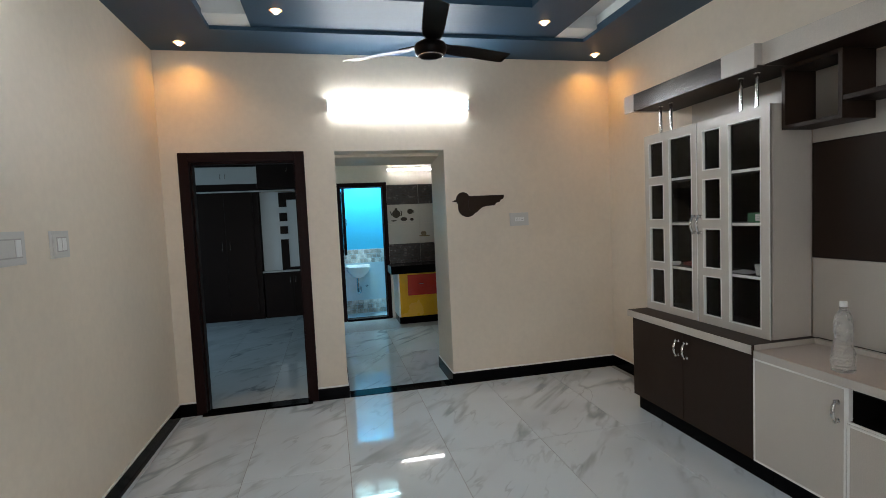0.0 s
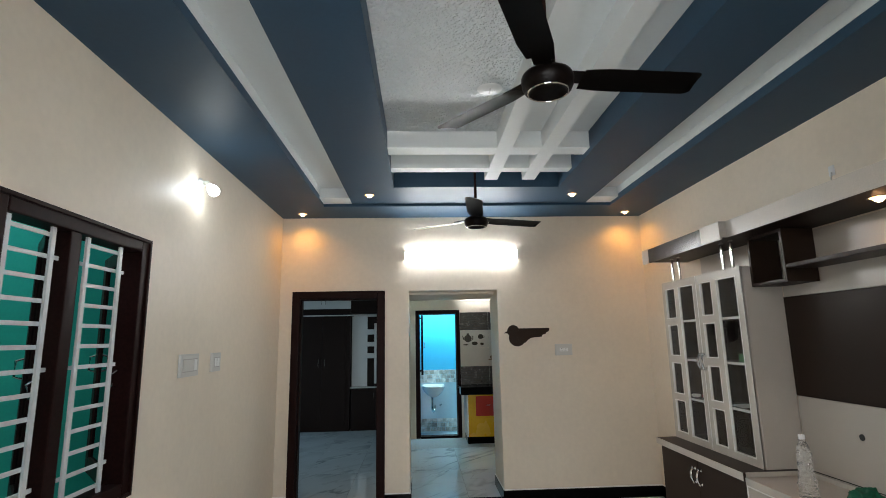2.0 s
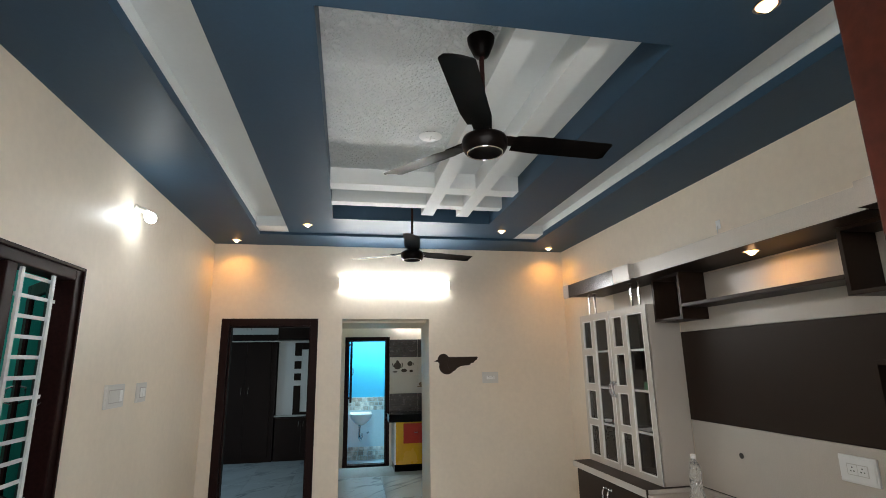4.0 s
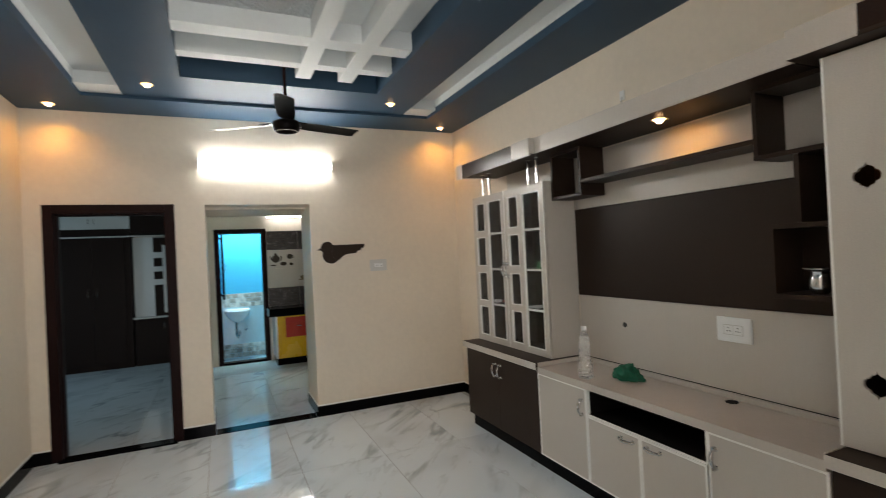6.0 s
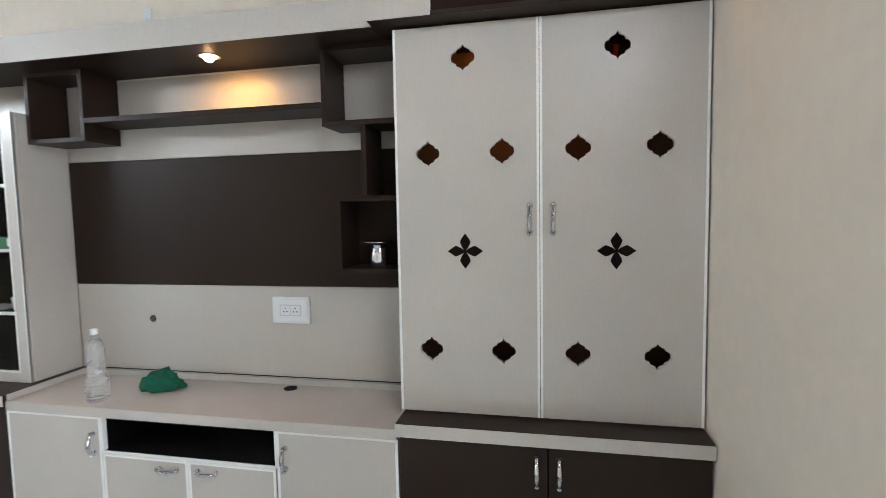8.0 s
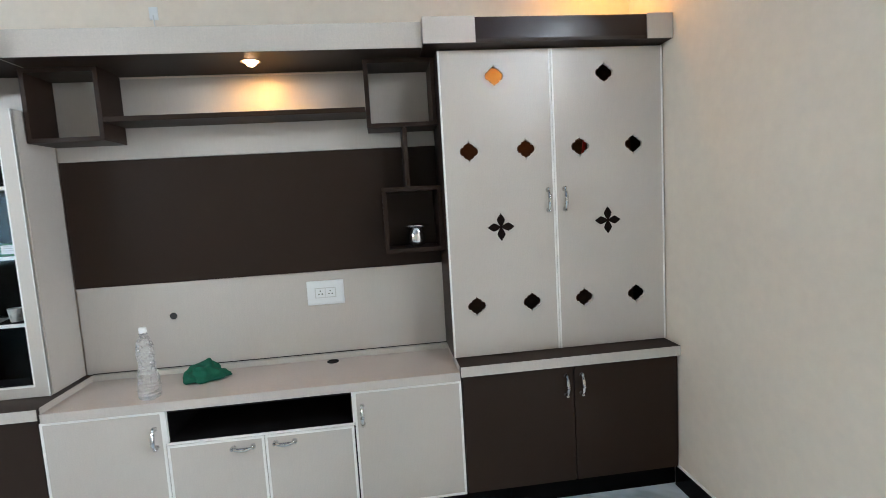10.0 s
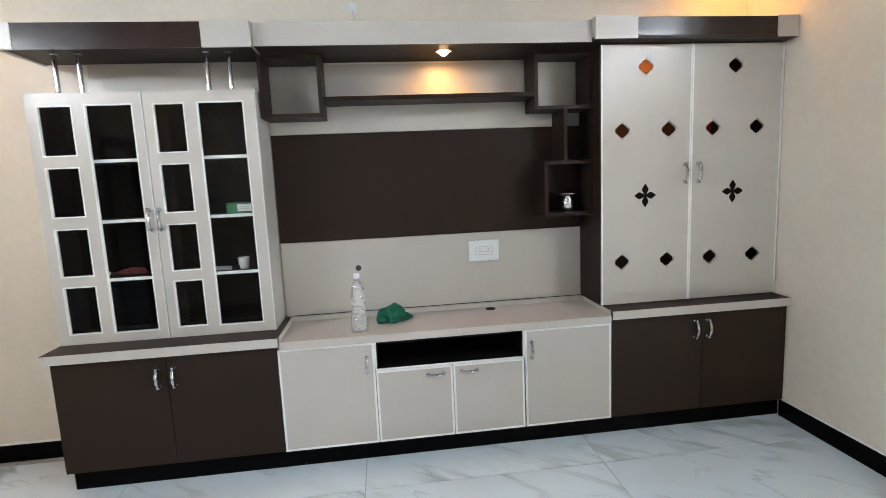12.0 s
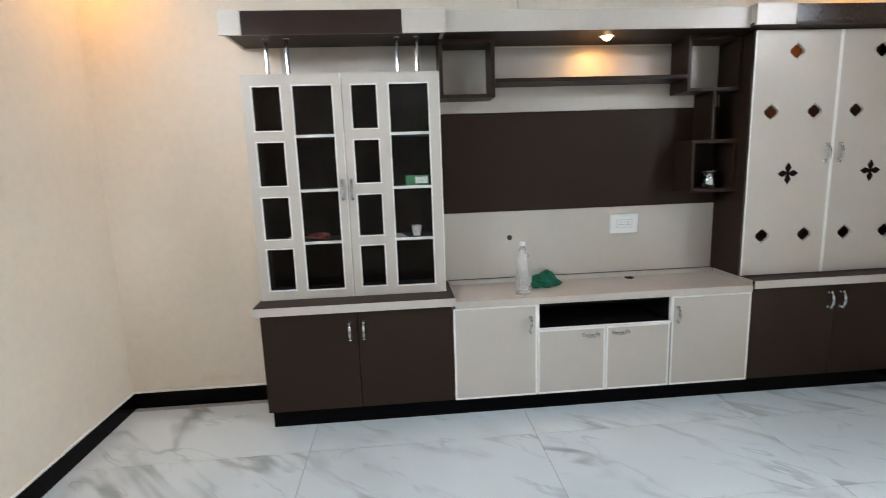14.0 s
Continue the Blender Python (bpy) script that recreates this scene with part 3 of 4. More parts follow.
mid = thing("base_cabinet", "grey-beige low cabinet with four doors and an open slot", "cabinet", "base cabinets of the display unit", (2.8, 1.68, PZ))
MT = 0.665
# inside, partitions and slot floor are near black to carry the slot's shade
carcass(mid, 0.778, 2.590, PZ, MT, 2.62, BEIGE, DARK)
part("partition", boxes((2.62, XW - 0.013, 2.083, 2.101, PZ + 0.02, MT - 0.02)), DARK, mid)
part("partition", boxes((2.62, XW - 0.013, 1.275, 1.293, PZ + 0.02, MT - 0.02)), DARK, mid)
part("slot_floor", boxes((2.606, XW - 0.013, 1.295, 2.081, 0.500, 0.517)), DARK, mid, "floor of the open slot with its shade in the colour")
part("slot_edge", boxes((2.598, 2.606, 1.281, 2.093, 0.508, 0.517)), EDGE, mid, "white edge of the slot")
part("slot_post", boxes((2.598, 2.619, 2.086, 2.096, 0.517, MT)), EDGE, mid, "white edge of the slot")
part("slot_post", boxes((2.598, 2.619, 1.278, 1.286, 0.517, MT)), EDGE, mid, "white edge of the slot")
for y0, y1, z1, hy, hz, lv in ((2.096, 2.590, MT, 2.137, 0.545, False), (1.682, 2.094, 0.506, 1.775, 0.462, True), (1.284, 1.680, 0.506, 1.593, 0.466, True), (0.780, 1.278, MT, 1.242, 0.552, False)):
    d = front(mid, y0, y1, PZ, z1, mat=BEIGE, edge=EDGE)
    bow_handle(d, 2.6, hy, hz, 0.10, lv)
settle(mid)

rgt = thing("base_cabinet", "dark brown laminate base cabinet beside the wall", "cabinet", "base cabinets of the display unit", (2.8, 0.24, PZ))
carcass(rgt, YB + 0.004, 0.776, PZ, 0.685, 2.62)
for y0, y1, h in ((YB + 0.004, 0.235, 0.197), (0.235, 0.776, 0.274)):
    d = front(rgt, y0, y1, PZ, 0.685)
    bow_handle(d, 2.6, h, 0.588)
settle(rgt)


def worktop(y0, y1, z0, z1, x, top, label):
    w = thing("worktop", label, "worktop", "worktops of the display unit", (2.8, (y0 + y1) / 2, z0))
    part("slab", boxes((x + 0.003, XW, y0, y1, z0, z1), bevel=0.0015), top, w)
    part("edge_band", boxes((x, x + 0.0028, y0, y1, z0, z1 - 0.001)), BEIGE, w, "grey-beige edge band")
    settle(w)
    return w


worktop(2.578, 3.70, 0.687, 0.735, 2.575, BROWN, "brown laminate worktop with a pale front edge")
worktop(YB + 0.004, 0.782, 0.687, 0.735, 2.575, BROWN, "brown laminate worktop beside the wall")
wt = worktop(0.784, 2.576, 0.667, 0.708, 2.588, TOPPING, "grey-beige laminate worktop under the television panel")
part("upstand", boxes((2.975, 3.003, 0.79, 2.576, 0.709, 0.736), bevel=0.002), BEIGE, wt).matrix_parent_inverse = Matrix.Translation(-wt.location)
for y0, y1 in ((0.7845, 0.7895), (2.5685, 2.5755)):
    part("upstand", boxes((2.592, 2.974, y0, y1, 0.709, 0.7365), bevel=0.001), BEIGE, wt, "low end strip").matrix_parent_inverse = Matrix.Translation(-wt.location)
part("joint", boxes((2.996, 3.003, 0.79, 2.576, 0.7365, 0.7390)), DARK, wt, "dark joint line").matrix_parent_inverse = Matrix.Translation(-wt.location)
tagged(part("cable_grommet", lathe(bmesh.new(), [(0.022, 0.0), (0.030, 0.0), (0.030, 0.003), (0.022, 0.003), (0.021, 0.001), (0.0, 0.001)], 24, (2.93, 1.392, 0.7085)), DARK),
       "black cable grommet set in the worktop", "grommet")

settle(settle_later)

# wall panelling
pan = thing("wall_panel", "grey-beige back panel with a dark brown television panel", "panel", at=(2.99, 1.68, 0.71))
part("lower_panel", boxes((3.005, XW, 0.79, 2.605, 0.71, 1.170)), BEIGE, pan)
part("upper_panel", boxes((3.005, XW, 0.79, 2.605, 1.787, 2.165)), BEIGE, pan)
part("television_panel", boxes((2.999, XW, 0.79, 2.605, 1.172, 1.785), bevel=0.001), BROWN, pan, "dark brown television panel")
part("pillar_panel", boxes((3.005, XW, 2.608, 3.52, 1.996, 2.188)), BEIGE, pan)
settle(pan)
tagged(part("cable_hole", lathe(bmesh.new(), [(0.0, 0.0), (0.013, 0.0), (0.017, 0.001), (0.017, 0.004), (0.012, 0.004)], 24), shader("grey_cable_hole", (0.03, 0.028, 0.026), 0.6, stain=0.2)), "dark cable hole in the beige panel", "cable hole").matrix_world = pose(3.0045, 2.168, 1.0, 0, -90, 0)


def glazed_door(parent, y0, y1, small_high):
    """A pale door with a column of four small lights and one tall light."""
    z0, z1 = 0.737, 1.995
    if small_high:
        s0, s1, t0, t1 = y1 - 0.205, y1 - 0.055, y0 + 0.052, y1 - 0.270
    else:
        s0, s1, t0, t1 = y1 - 0.190, y1 - 0.050, y0 + 0.065, y1 - 0.258
    rows = ((0.793, 1.035), (1.093, 1.33), (1.395, 1.635), (1.697, 1.932))
    holes = [rect(s0, s1, a, b) for a, b in rows] + [rect(t0, t1, 0.788, 1.934)]
    d = part("door", sheet(rect(y0 + 0.0015, y1 - 0.0015, z0, z1), holes, 0.018, lambda u, v, w: (2.737 + w, u, v)), BEIGE, parent, "pale glazed door")
    e = 0.005
    for (a0, a1, b0, b1) in [(s0, s1, a, b) for a, b in rows] + [(t0, t1, 0.788, 1.934)]:
        part("edge_band", boxes((2.7355, 2.750, a0 - e, a0 + 0.001, b0 - e, b1 + e), (2.7355, 2.750, a1 - 0.001, a1 + e, b0 - e, b1 + e),
                                (2.7355, 2.750, a0, a1, b0 - e, b0 + 0.001), (2.7355, 2.750, a0, a1, b1 - 0.001, b1 + e)), EDGE, d, "white edge band")
        p = part("pane", boxes((2.756, 2.759, a0 - 0.008, a1 + 0.008, b0 - 0.008, b1 + 0.008)), GLASS, d, "clear glass pane")
        p.visible_shadow = False
    part("edge_band", boxes((2.7355, 2.745, y0 + 0.0015, y0 + 0.006, z0, z1)), EDGE, d, "white edge band")
    return d


GY0, GY1 = 2.612, 3.69
gcab = thing("display_cabinet", "pale cabinet with two glazed doors and dark shelves", "cabinet", at=(2.85, 3.15, 0.735))
t = 0.018
part("side", boxes((2.756, 3.004, GY0, GY0 + t, 0.737, 1.995)), BEIGE, gcab)
part("side", boxes((2.756, 3.004, GY1 - t, GY1, 0.737, 1.995)), BEIGE, gcab)
# lining, back and shelves are coloured as dark as the shade behind the glass
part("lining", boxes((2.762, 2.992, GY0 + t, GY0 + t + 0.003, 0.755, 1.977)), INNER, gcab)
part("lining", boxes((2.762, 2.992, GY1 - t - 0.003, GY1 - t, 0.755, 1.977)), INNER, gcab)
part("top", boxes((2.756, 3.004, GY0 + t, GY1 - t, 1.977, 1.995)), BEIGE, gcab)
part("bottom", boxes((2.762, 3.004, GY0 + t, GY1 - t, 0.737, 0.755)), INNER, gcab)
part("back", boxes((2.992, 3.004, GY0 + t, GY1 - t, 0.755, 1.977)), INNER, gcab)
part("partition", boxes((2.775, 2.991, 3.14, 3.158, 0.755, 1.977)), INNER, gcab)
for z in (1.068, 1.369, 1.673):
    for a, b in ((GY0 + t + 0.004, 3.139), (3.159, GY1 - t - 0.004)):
        s = part("shelf", boxes((2.768, 2.991, a, b, z - 0.016, z)), INNER, gcab, "brown shelf with shade in its colour and a white front edge")
        part("edge_band", boxes((2.765, 2.7678, a, b, z - 0.016, z + 0.0005)), EDGE, s, "white edge band")
for y0, y1, sh, h in ((GY0, 3.153, False, 3.130), (3.154, GY1, True, 3.182)):
    d = glazed_door(gcab, y0, y1, sh)
    bow_handle(d, 2.737, h, 1.36, 0.12)
settle(gcab)


def canopy(y0, y1, z0, z1, x, label, brown=None, drop=0.0):
    """A box cornice; brown is the stretch of its front in dark laminate."""
    c = thing("cornice", label, "cornice", "cornice boxes of the display unit", (2.8, (y0 + y1) / 2, z0))
    part("soffit", boxes((x + (0.016 if drop else 0.002), XW, y0 + (0.016 if drop else 0.001), y1 - (0.016 if drop else 0.001), z0 + drop, z0 + drop + 0.016)), BROWN, c, "dark brown underside")
    part("top_board", boxes((x + 0.016, XW, y0 + 0.016, y1 - 0.016, z1 - 0.018, z1 - 0.002)), BEIGE, c)
    part("end_board", boxes((x + 0.016, XW, y0, y0 + 0.015, z0 + 0.017, z1)), BEIGE, c)
    part("end_board", boxes((x + 0.016, XW, y1 - 0.015, y1, z0 + 0.017, z1)), BEIGE, c)
    if brown:
        part("fascia", boxes((x, x + 0.015, y0, brown[0], z0 + 0.001, z1), bevel=0.001), BEIGE, c, "pale fascia block")
        part("fascia", boxes((x, x + 0.015, brown[1], y1, z0 + 0.001, z1), bevel=0.001), BEIGE, c, "pale fascia block")
        part("fascia", boxes((x + 0.004, x + 0.015, brown[0] + 0.001, brown[1] - 0.001, z0 + 0.001, z1 - 0.004), bevel=0.001), GLOSSY, c, "glossy dark brown fascia")
    else:
        part("fascia", boxes((x, x + 0.015, y0, y1, z0 + 0.001, z1), bevel=0.001), BEIGE, c)
    settle(c)
    return c


canopy(2.582, 3.735, 2.166, 2.288, 2.61, "cornice box with a dark brown middle on chrome posts", (2.806, 3.625), 0.024)
canopy(0.862, 2.580, 2.178, 2.288, 2.655, "plain grey-beige cornice box with a downlight")
canopy(YB + 0.004, 0.860, 2.182, 2.295, 2.61, "cornice box with a dark brown middle beside the wall", (-0.172, 0.628))
for y in (3.545, 3.436, 2.839, 2.730):
    bm = lathe(bmesh.new(), [(0.018, 0.0), (0.018, 0.004), (0.0108, 0.007), (0.0108, 0.184), (0.017, 0.189), (0.017, 0.1945)], 20, (2.772, y, 1.9955))
    tagged(part("chrome_post", bm, CHROME, smooth=True), "short chrome post between cabinet top and cornice", "post", "chrome posts")


def cubby(y0, y1, z0, z1, label, x=2.80):
    c = thing("wall_cubby", label, "shelf", "open box shelves", (2.9, (y0 + y1) / 2, z0))
    t = 0.020
    part("side", boxes((x, 2.998, y0, y0 + t, z0, z1), bevel=0.001), BROWN, c)
    part("side", boxes((x, 2.998, y1 - t, y1, z0, z1), bevel=0.001), BROWN, c)
    part("bottom", boxes((x, 2.998, y0 + t, y1 - t, z0, z0 + t), bevel=0.001), BROWN, c)
    part("top", boxes((x, 2.998, y0 + t, y1 - t, z1 - t, z1), bevel=0.001), BROWN, c)
    settle(c)
    return c


cubby(2.285, 2.604, 1.855, 2.176, "open brown box shelf under the cornice")
cubby(0.795, 1.130, 1.860, 2.176, "open brown box shelf beside the tall cabinet")
cubby(0.795, 1.082, 1.258, 1.575, "open brown box shelf holding a steel pot")
tagged(part("shelf_divider", boxes((2.80, 2.998, 0.945, 0.966, 1.577, 1.858), bevel=0.001), BROWN), "upright brown board between two box shelves", "shelf divider")
tagged(part("wall_shelf", boxes((2.80, 3.004, 1.132, 2.283, 1.935, 1.958), bevel=0.001), BROWN), "long brown shelf under a warm downlight", "shelf")


def ogee(cy, cz, r):
    """Outline of a pierced quatrefoil with four points."""
    lobe = [(1.0, 0.0), (0.98, 0.18), (0.88, 0.36), (0.70, 0.46), (0.60, 0.47), (0.57, 0.60), (0.46, 0.72), (0.27, 0.79), (0.14, 0.87), (0.06, 0.98)]
    half = lobe + [(0.0, 1.16)] + [(-u, v) for u, v in lobe[::-1]]
    pts = [(cy + r * u, cz + r * v) for u, v in half + [(u, -v) for u, v in half[-2:0:-1]]]
    return pts


TY0, TY1, TZ0, TZ1 = YB + 0.006, 0.792, 0.737, 2.179
tall = thing("tall_cabinet", "tall pale cabinet with two pierced doors", "cabinet", at=(2.85, 0.24, 0.735))
part("side", boxes((2.714, 3.004, TY1 - 0.016, TY1, TZ0, TZ1)), BROWN, tall, "dark brown side")
part("side", boxes((2.718, 3.004, TY0, TY0 + 0.016, TZ0, TZ1)), BROWN, tall)
# top, bottom and shelves in INNER, with the inside shade put into the colour
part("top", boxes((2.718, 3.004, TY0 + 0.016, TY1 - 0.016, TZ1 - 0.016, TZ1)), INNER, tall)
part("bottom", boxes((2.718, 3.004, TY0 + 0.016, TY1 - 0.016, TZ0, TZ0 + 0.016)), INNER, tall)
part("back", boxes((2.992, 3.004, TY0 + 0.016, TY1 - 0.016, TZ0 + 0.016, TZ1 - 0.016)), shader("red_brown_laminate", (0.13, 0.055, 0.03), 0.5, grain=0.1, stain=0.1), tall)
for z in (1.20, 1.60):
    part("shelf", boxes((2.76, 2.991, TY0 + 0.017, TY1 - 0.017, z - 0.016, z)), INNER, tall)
for y0, y1, cy, sides, hy in ((0.262, TY1, 0.532, (0.667, 0.394), 0.296), (TY0, 0.260, -0.001, (0.128, -0.141), 0.214)):
    spots = [(cy, 2.058)] + [(s, 1.719) for s in sides] + [(s, 0.985) for s in sides]
    d = part("door", sheet(rect(y0, y1, TZ0 + 0.004, TZ1 - 0.004), [ogee(a, b, 0.044) for a, b in spots], 0.016, lambda u, v, w: (2.70 + w, u, v)), BEIGE, tall, "pale door with pierced quatrefoils")
    for k in range(4):
        a = k * math.pi / 2
        leafpts = [(-0.001, 0.0), (0.012, 0.010), (0.026, 0.017), (0.036, 0.0200), (0.046, 0.0145), (0.066, 0.0), (0.046, -0.0145), (0.036, -0.0200), (0.026, -0.017), (0.012, -0.010)]
        out = [(cy + p * math.cos(a) - q * math.sin(a), 1.358 + p * math.sin(a) + q * math.cos(a)) for p, q in leafpts]
        part("petal", sheet(out, [], 0.003, lambda u, v, w: (2.698 + w, u, v)), INNER, d, "dark brown inlaid petal")
    part("edge_band", boxes((2.6985, 2.712, y0, y0 + 0.009, TZ0 + 0.004, TZ1 - 0.004), (2.6985, 2.712, y1 - 0.009, y1, TZ0 + 0.004, TZ1 - 0.004)), EDGE, d, "white edge band")
    bow_handle(d, 2.70, hy, 1.473, 0.115)
settle(tall)

rb = boxes((-0.003, 0.003, -0.008, 0.008, 0.0, 0.52), bevel=0.001)
rb.transform(pose(0, 0, 0, 10, 4, 0))
tagged(part("ribbon", rb, shader("bright_red_ribbon", (0.75, 0.05, 0.02), 0.5, stain=0.1)), "bright red ribbon leaning inside the pierced cabinet", "ribbon").location = (2.84, 0.07, 1.601)

# ---- lamps ----


def downlight(x, y, z, group="ceiling downlights"):
    d = thing("downlight", "small round recessed downlight glowing warm", "downlight", group, (x, y, z))
    part("rim", lathe(bmesh.new(), [(0.0365, 0.004), (0.0365, -0.001), (0.040, -0.003), (0.046, -0.002), (0.046, 0.0)], 24, capped=False), CHROME, d, "thin chrome rim", smooth=True)
    part("bulb", lathe(bmesh.new(), [(0.0, -0.024), (0.010, -0.0225), (0.018, -0.0165)], 20), LENS, d, "glowing bulb", smooth=True)
    # outer ring glows orange in place of the bulb's bloom
    part("lens", lathe(bmesh.new(), [(0.018, -0.0165), (0.024, -0.010), (0.030, -0.005), (0.036, 0.0), (0.036, 0.003)], 24), BLOOM_RIM, d, "lens ring glowing orange to imitate bloom", smooth=True)
    return d


for x, y, z in ((-0.53, 4.44, H), (2.79, 4.44, H), (-0.53, -0.1, H), (2.79, -0.1, H), (0.2, 3.86, 2.855), (2.06, 3.86, 2.855), (0.2, 0.6, 2.855), (2.06, 0.6, 2.855)):
    downlight(x, y, z)
downlight(2.80, 1.63, 2.178)

def diffuser(x0, x1, y, side, z):
    """The bulging front cover of a batten along x; side is the way it faces."""
    bm = bmesh.new()
    ends = []
    for x in (x0, x1):
        ends.append([bm.verts.new((x, y + side * 0.020 * math.sin(math.pi * k / 12), z - 0.038 * math.cos(math.pi * k / 12))) for k in range(13)])
    for k in range(12):
        bm.faces.new((ends[0][k], ends[0][k + 1], ends[1][k + 1], ends[1][k]))
    bm.faces.new(ends[0])
    bm.faces.new(ends[1])
    bm.faces.new((ends[0][0], ends[1][0], ends[1][12], ends[0][12]))
    return bm


tl = thing("tube_light", "lit white tube light batten on the cream wall", "tube light", at=(1.08, YF, 2.42))
part("batten", boxes((0.485, 1.675, YF - 0.03, YF - 0.001, 2.394, 2.450), bevel=0.004), PLASTIC, tl)
part("diffuser", diffuser(0.50, 1.66, YF - 0.030, -1, 2.422), TUBE, tl, "glowing diffuser", smooth=True)
for x in (0.485, 1.66):
    part("end_cap", boxes((x, x + 0.016, YF - 0.062, YF - 0.001, 2.380, 2.464), bevel=0.003), PLASTIC, tl)
part("hook", tube(bmesh.new(), [(1.08, YF - 0.001, 2.50), (1.08, YF - 0.02, 2.51), (1.08, YF - 0.03, 2.49)], 0.007, 8), GREYP, tl)
settle(tl)

st = thing("tube_light", "lit white tube light batten above the main door", "tube light", at=(0.9, YB, 2.52))
part("batten", boxes((0.305, 1.495, YB + 0.001, YB + 0.03, 2.494, 2.550), bevel=0.004), PLASTIC, st)
part("diffuser", diffuser(0.32, 1.48, YB + 0.030, 1, 2.522), TUBE_B, st, "glowing diffuser", smooth=True)
for x in (0.305, 1.48):
    part("end_cap", boxes((x, x + 0.016, YB + 0.001, YB + 0.062, 2.480, 2.564), bevel=0.003), PLASTIC, st)
settle(st)

wl = thing("wall_lamp", "lit white bulb in an angled wall holder", "lamp", at=(XL, 2.65, 2.56))
bm = lathe(bmesh.new(), [(0.035, 0), (0.035, 0.01), (0.022, 0.02), (0.018, 0.03)], 20)
bm.transform(pose(XL + 0.001, 2.65, 2.585, 0, 90, 0))
part("base", bm, PLASTIC, wl, smooth=True)
part("holder", tube(bmesh.new(), [(XL + 0.02, 2.65, 2.585), (XL + 0.05, 2.64, 2.585), (XL + 0.075, 2.63, 2.56)], [0.015, 0.017, 0.02], 14), PLASTIC, wl, smooth=True)
bm = lathe(bmesh.new(), [(0.016, 0.0), (0.020, 0.014), (0.031, 0.035), (0.034, 0.052), (0.030, 0.072), (0.017, 0.086), (0.0, 0.090)], 20)
bm.transform(look((XL + 0.073, 2.63, 2.562), (XL + 0.20, 2.57, 2.42)) @ pose(0, 0, 0, 180, 0, 0))
part("bulb", bm, BULB, wl, "glowing white bulb", smooth=True)
settle(wl)


def ceiling_fan(x, y, z, top, turn, label):
    f = thing("ceiling_fan", label, "fan", "ceiling fans", (x, y, z))
    part("motor", lathe(bmesh.new(), [(0.0, -0.030), (0.040, -0.032), (0.062, -0.046), (0.070, -0.054), (0.080, -0.054), (0.088, -0.046), (0.096, -0.028), (0.098, 0.0), (0.092, 0.014), (0.07, 0.026), (0.045, 0.040), (0.028, 0.052), (0.0, 0.052)], 36), FAN, f, "dark brown motor housing", smooth=True)
    part("trim_ring", lathe(bmesh.new(), [(0.0720, -0.0535), (0.0735, -0.0565), (0.0765, -0.0565), (0.078, -0.0535), (0.0720, -0.0535)], 36, capped=False), CHROME, f, "thin chrome ring", smooth=True)
    part("lower_canopy", lathe(bmesh.new(), [(0.026, 0.05), (0.034, 0.055), (0.034, 0.09), (0.026, 0.115), (0.014, 0.125)], 24), FAN, f, smooth=True)
    part("rod", lathe(bmesh.new(), [(0.011, 0.05), (0.011, top - z - 0.02)], 14), WOOD, f, "reddish brown down rod")
    part("ceiling_canopy", lathe(bmesh.new(), [(0.016, top - z - 0.095), (0.034, top - z - 0.085), (0.058, top - z - 0.025), (0.062, top - z), (0.0, top - z)], 24), FAN, f, smooth=True)
    for k in range(3):
        a = turn + k * 2 * math.pi / 3
        m = Matrix.Rotation(a, 4, "Z")
        bm = bmesh.new()
        n = 40
        rows = []
        for i in range(n + 1):
            u = i / n
            r = 0.135 + u * 0.475
            w = 0.050 + 0.012 * min(u * 5, 1) if u < 0.95 else 0.062 - ((u - 0.95) / 0.05) ** 2 * 0.022
            rows.append([bm.verts.new(m @ Vector((r, s * w, 0.006 - s * 0.012 + 0.012 * u + 0.004 * (1 - s * s)))) for s in (-1, -0.5, 0, 0.5, 1)])
        for p, q in zip(rows, rows[1:]):
            for i in range(4):
                bm.faces.new((p[i], q[i], q[i + 1], p[i + 1]))
        bmesh.ops.solidify(bm, geom=bm.faces[:], thickness=0.003)
        part("blade", bm, FAN, f, "dark brown blade", smooth=True)
        bm = boxes((0.085, 0.20, -0.034, 0.034, 0.004, 0.010), bevel=0.002)
        bm.transform(m @ pose(0, 0, 0.008, -8, 0, 0))
        part("blade_iron", bm, FAN, f)
    return f


FA = radians(6)
ceiling_fan(1.134, 1.172, 2.515, 3.01, FA, "dark brown three-blade ceiling fan under the textured panel")
ceiling_fan(1.112, 3.42, 2.505, 3.012, radians(22), "dark brown three-blade ceiling fan in front of the tube light")

dp = thing("ceiling_plate", "round white ceiling rose plate on the textured panel", "ceiling rose", at=(1.07, 2.17, 3.01))
part("plate", lathe(bmesh.new(), [(0.0, -0.020), (0.05, -0.018), (0.070, -0.012), (0.074, -0.009), (0.0, -0.008)], 28), PLASTIC, dp, smooth=True)
part("slot", boxes((-0.004, 0.004, -0.030, 0.030, -0.0212, -0.0185), (-0.030, 0.030, -0.002, 0.002, -0.0208, -0.0185)), GREYP, dp)
# black ring that draws the shadow in the gap above the plate
part("gap_shadow", lathe(bmesh.new(), [(0.060, -0.009), (0.060, 0.0)], 28, (0.0, 0.0, 0.0)), DARK, dp)


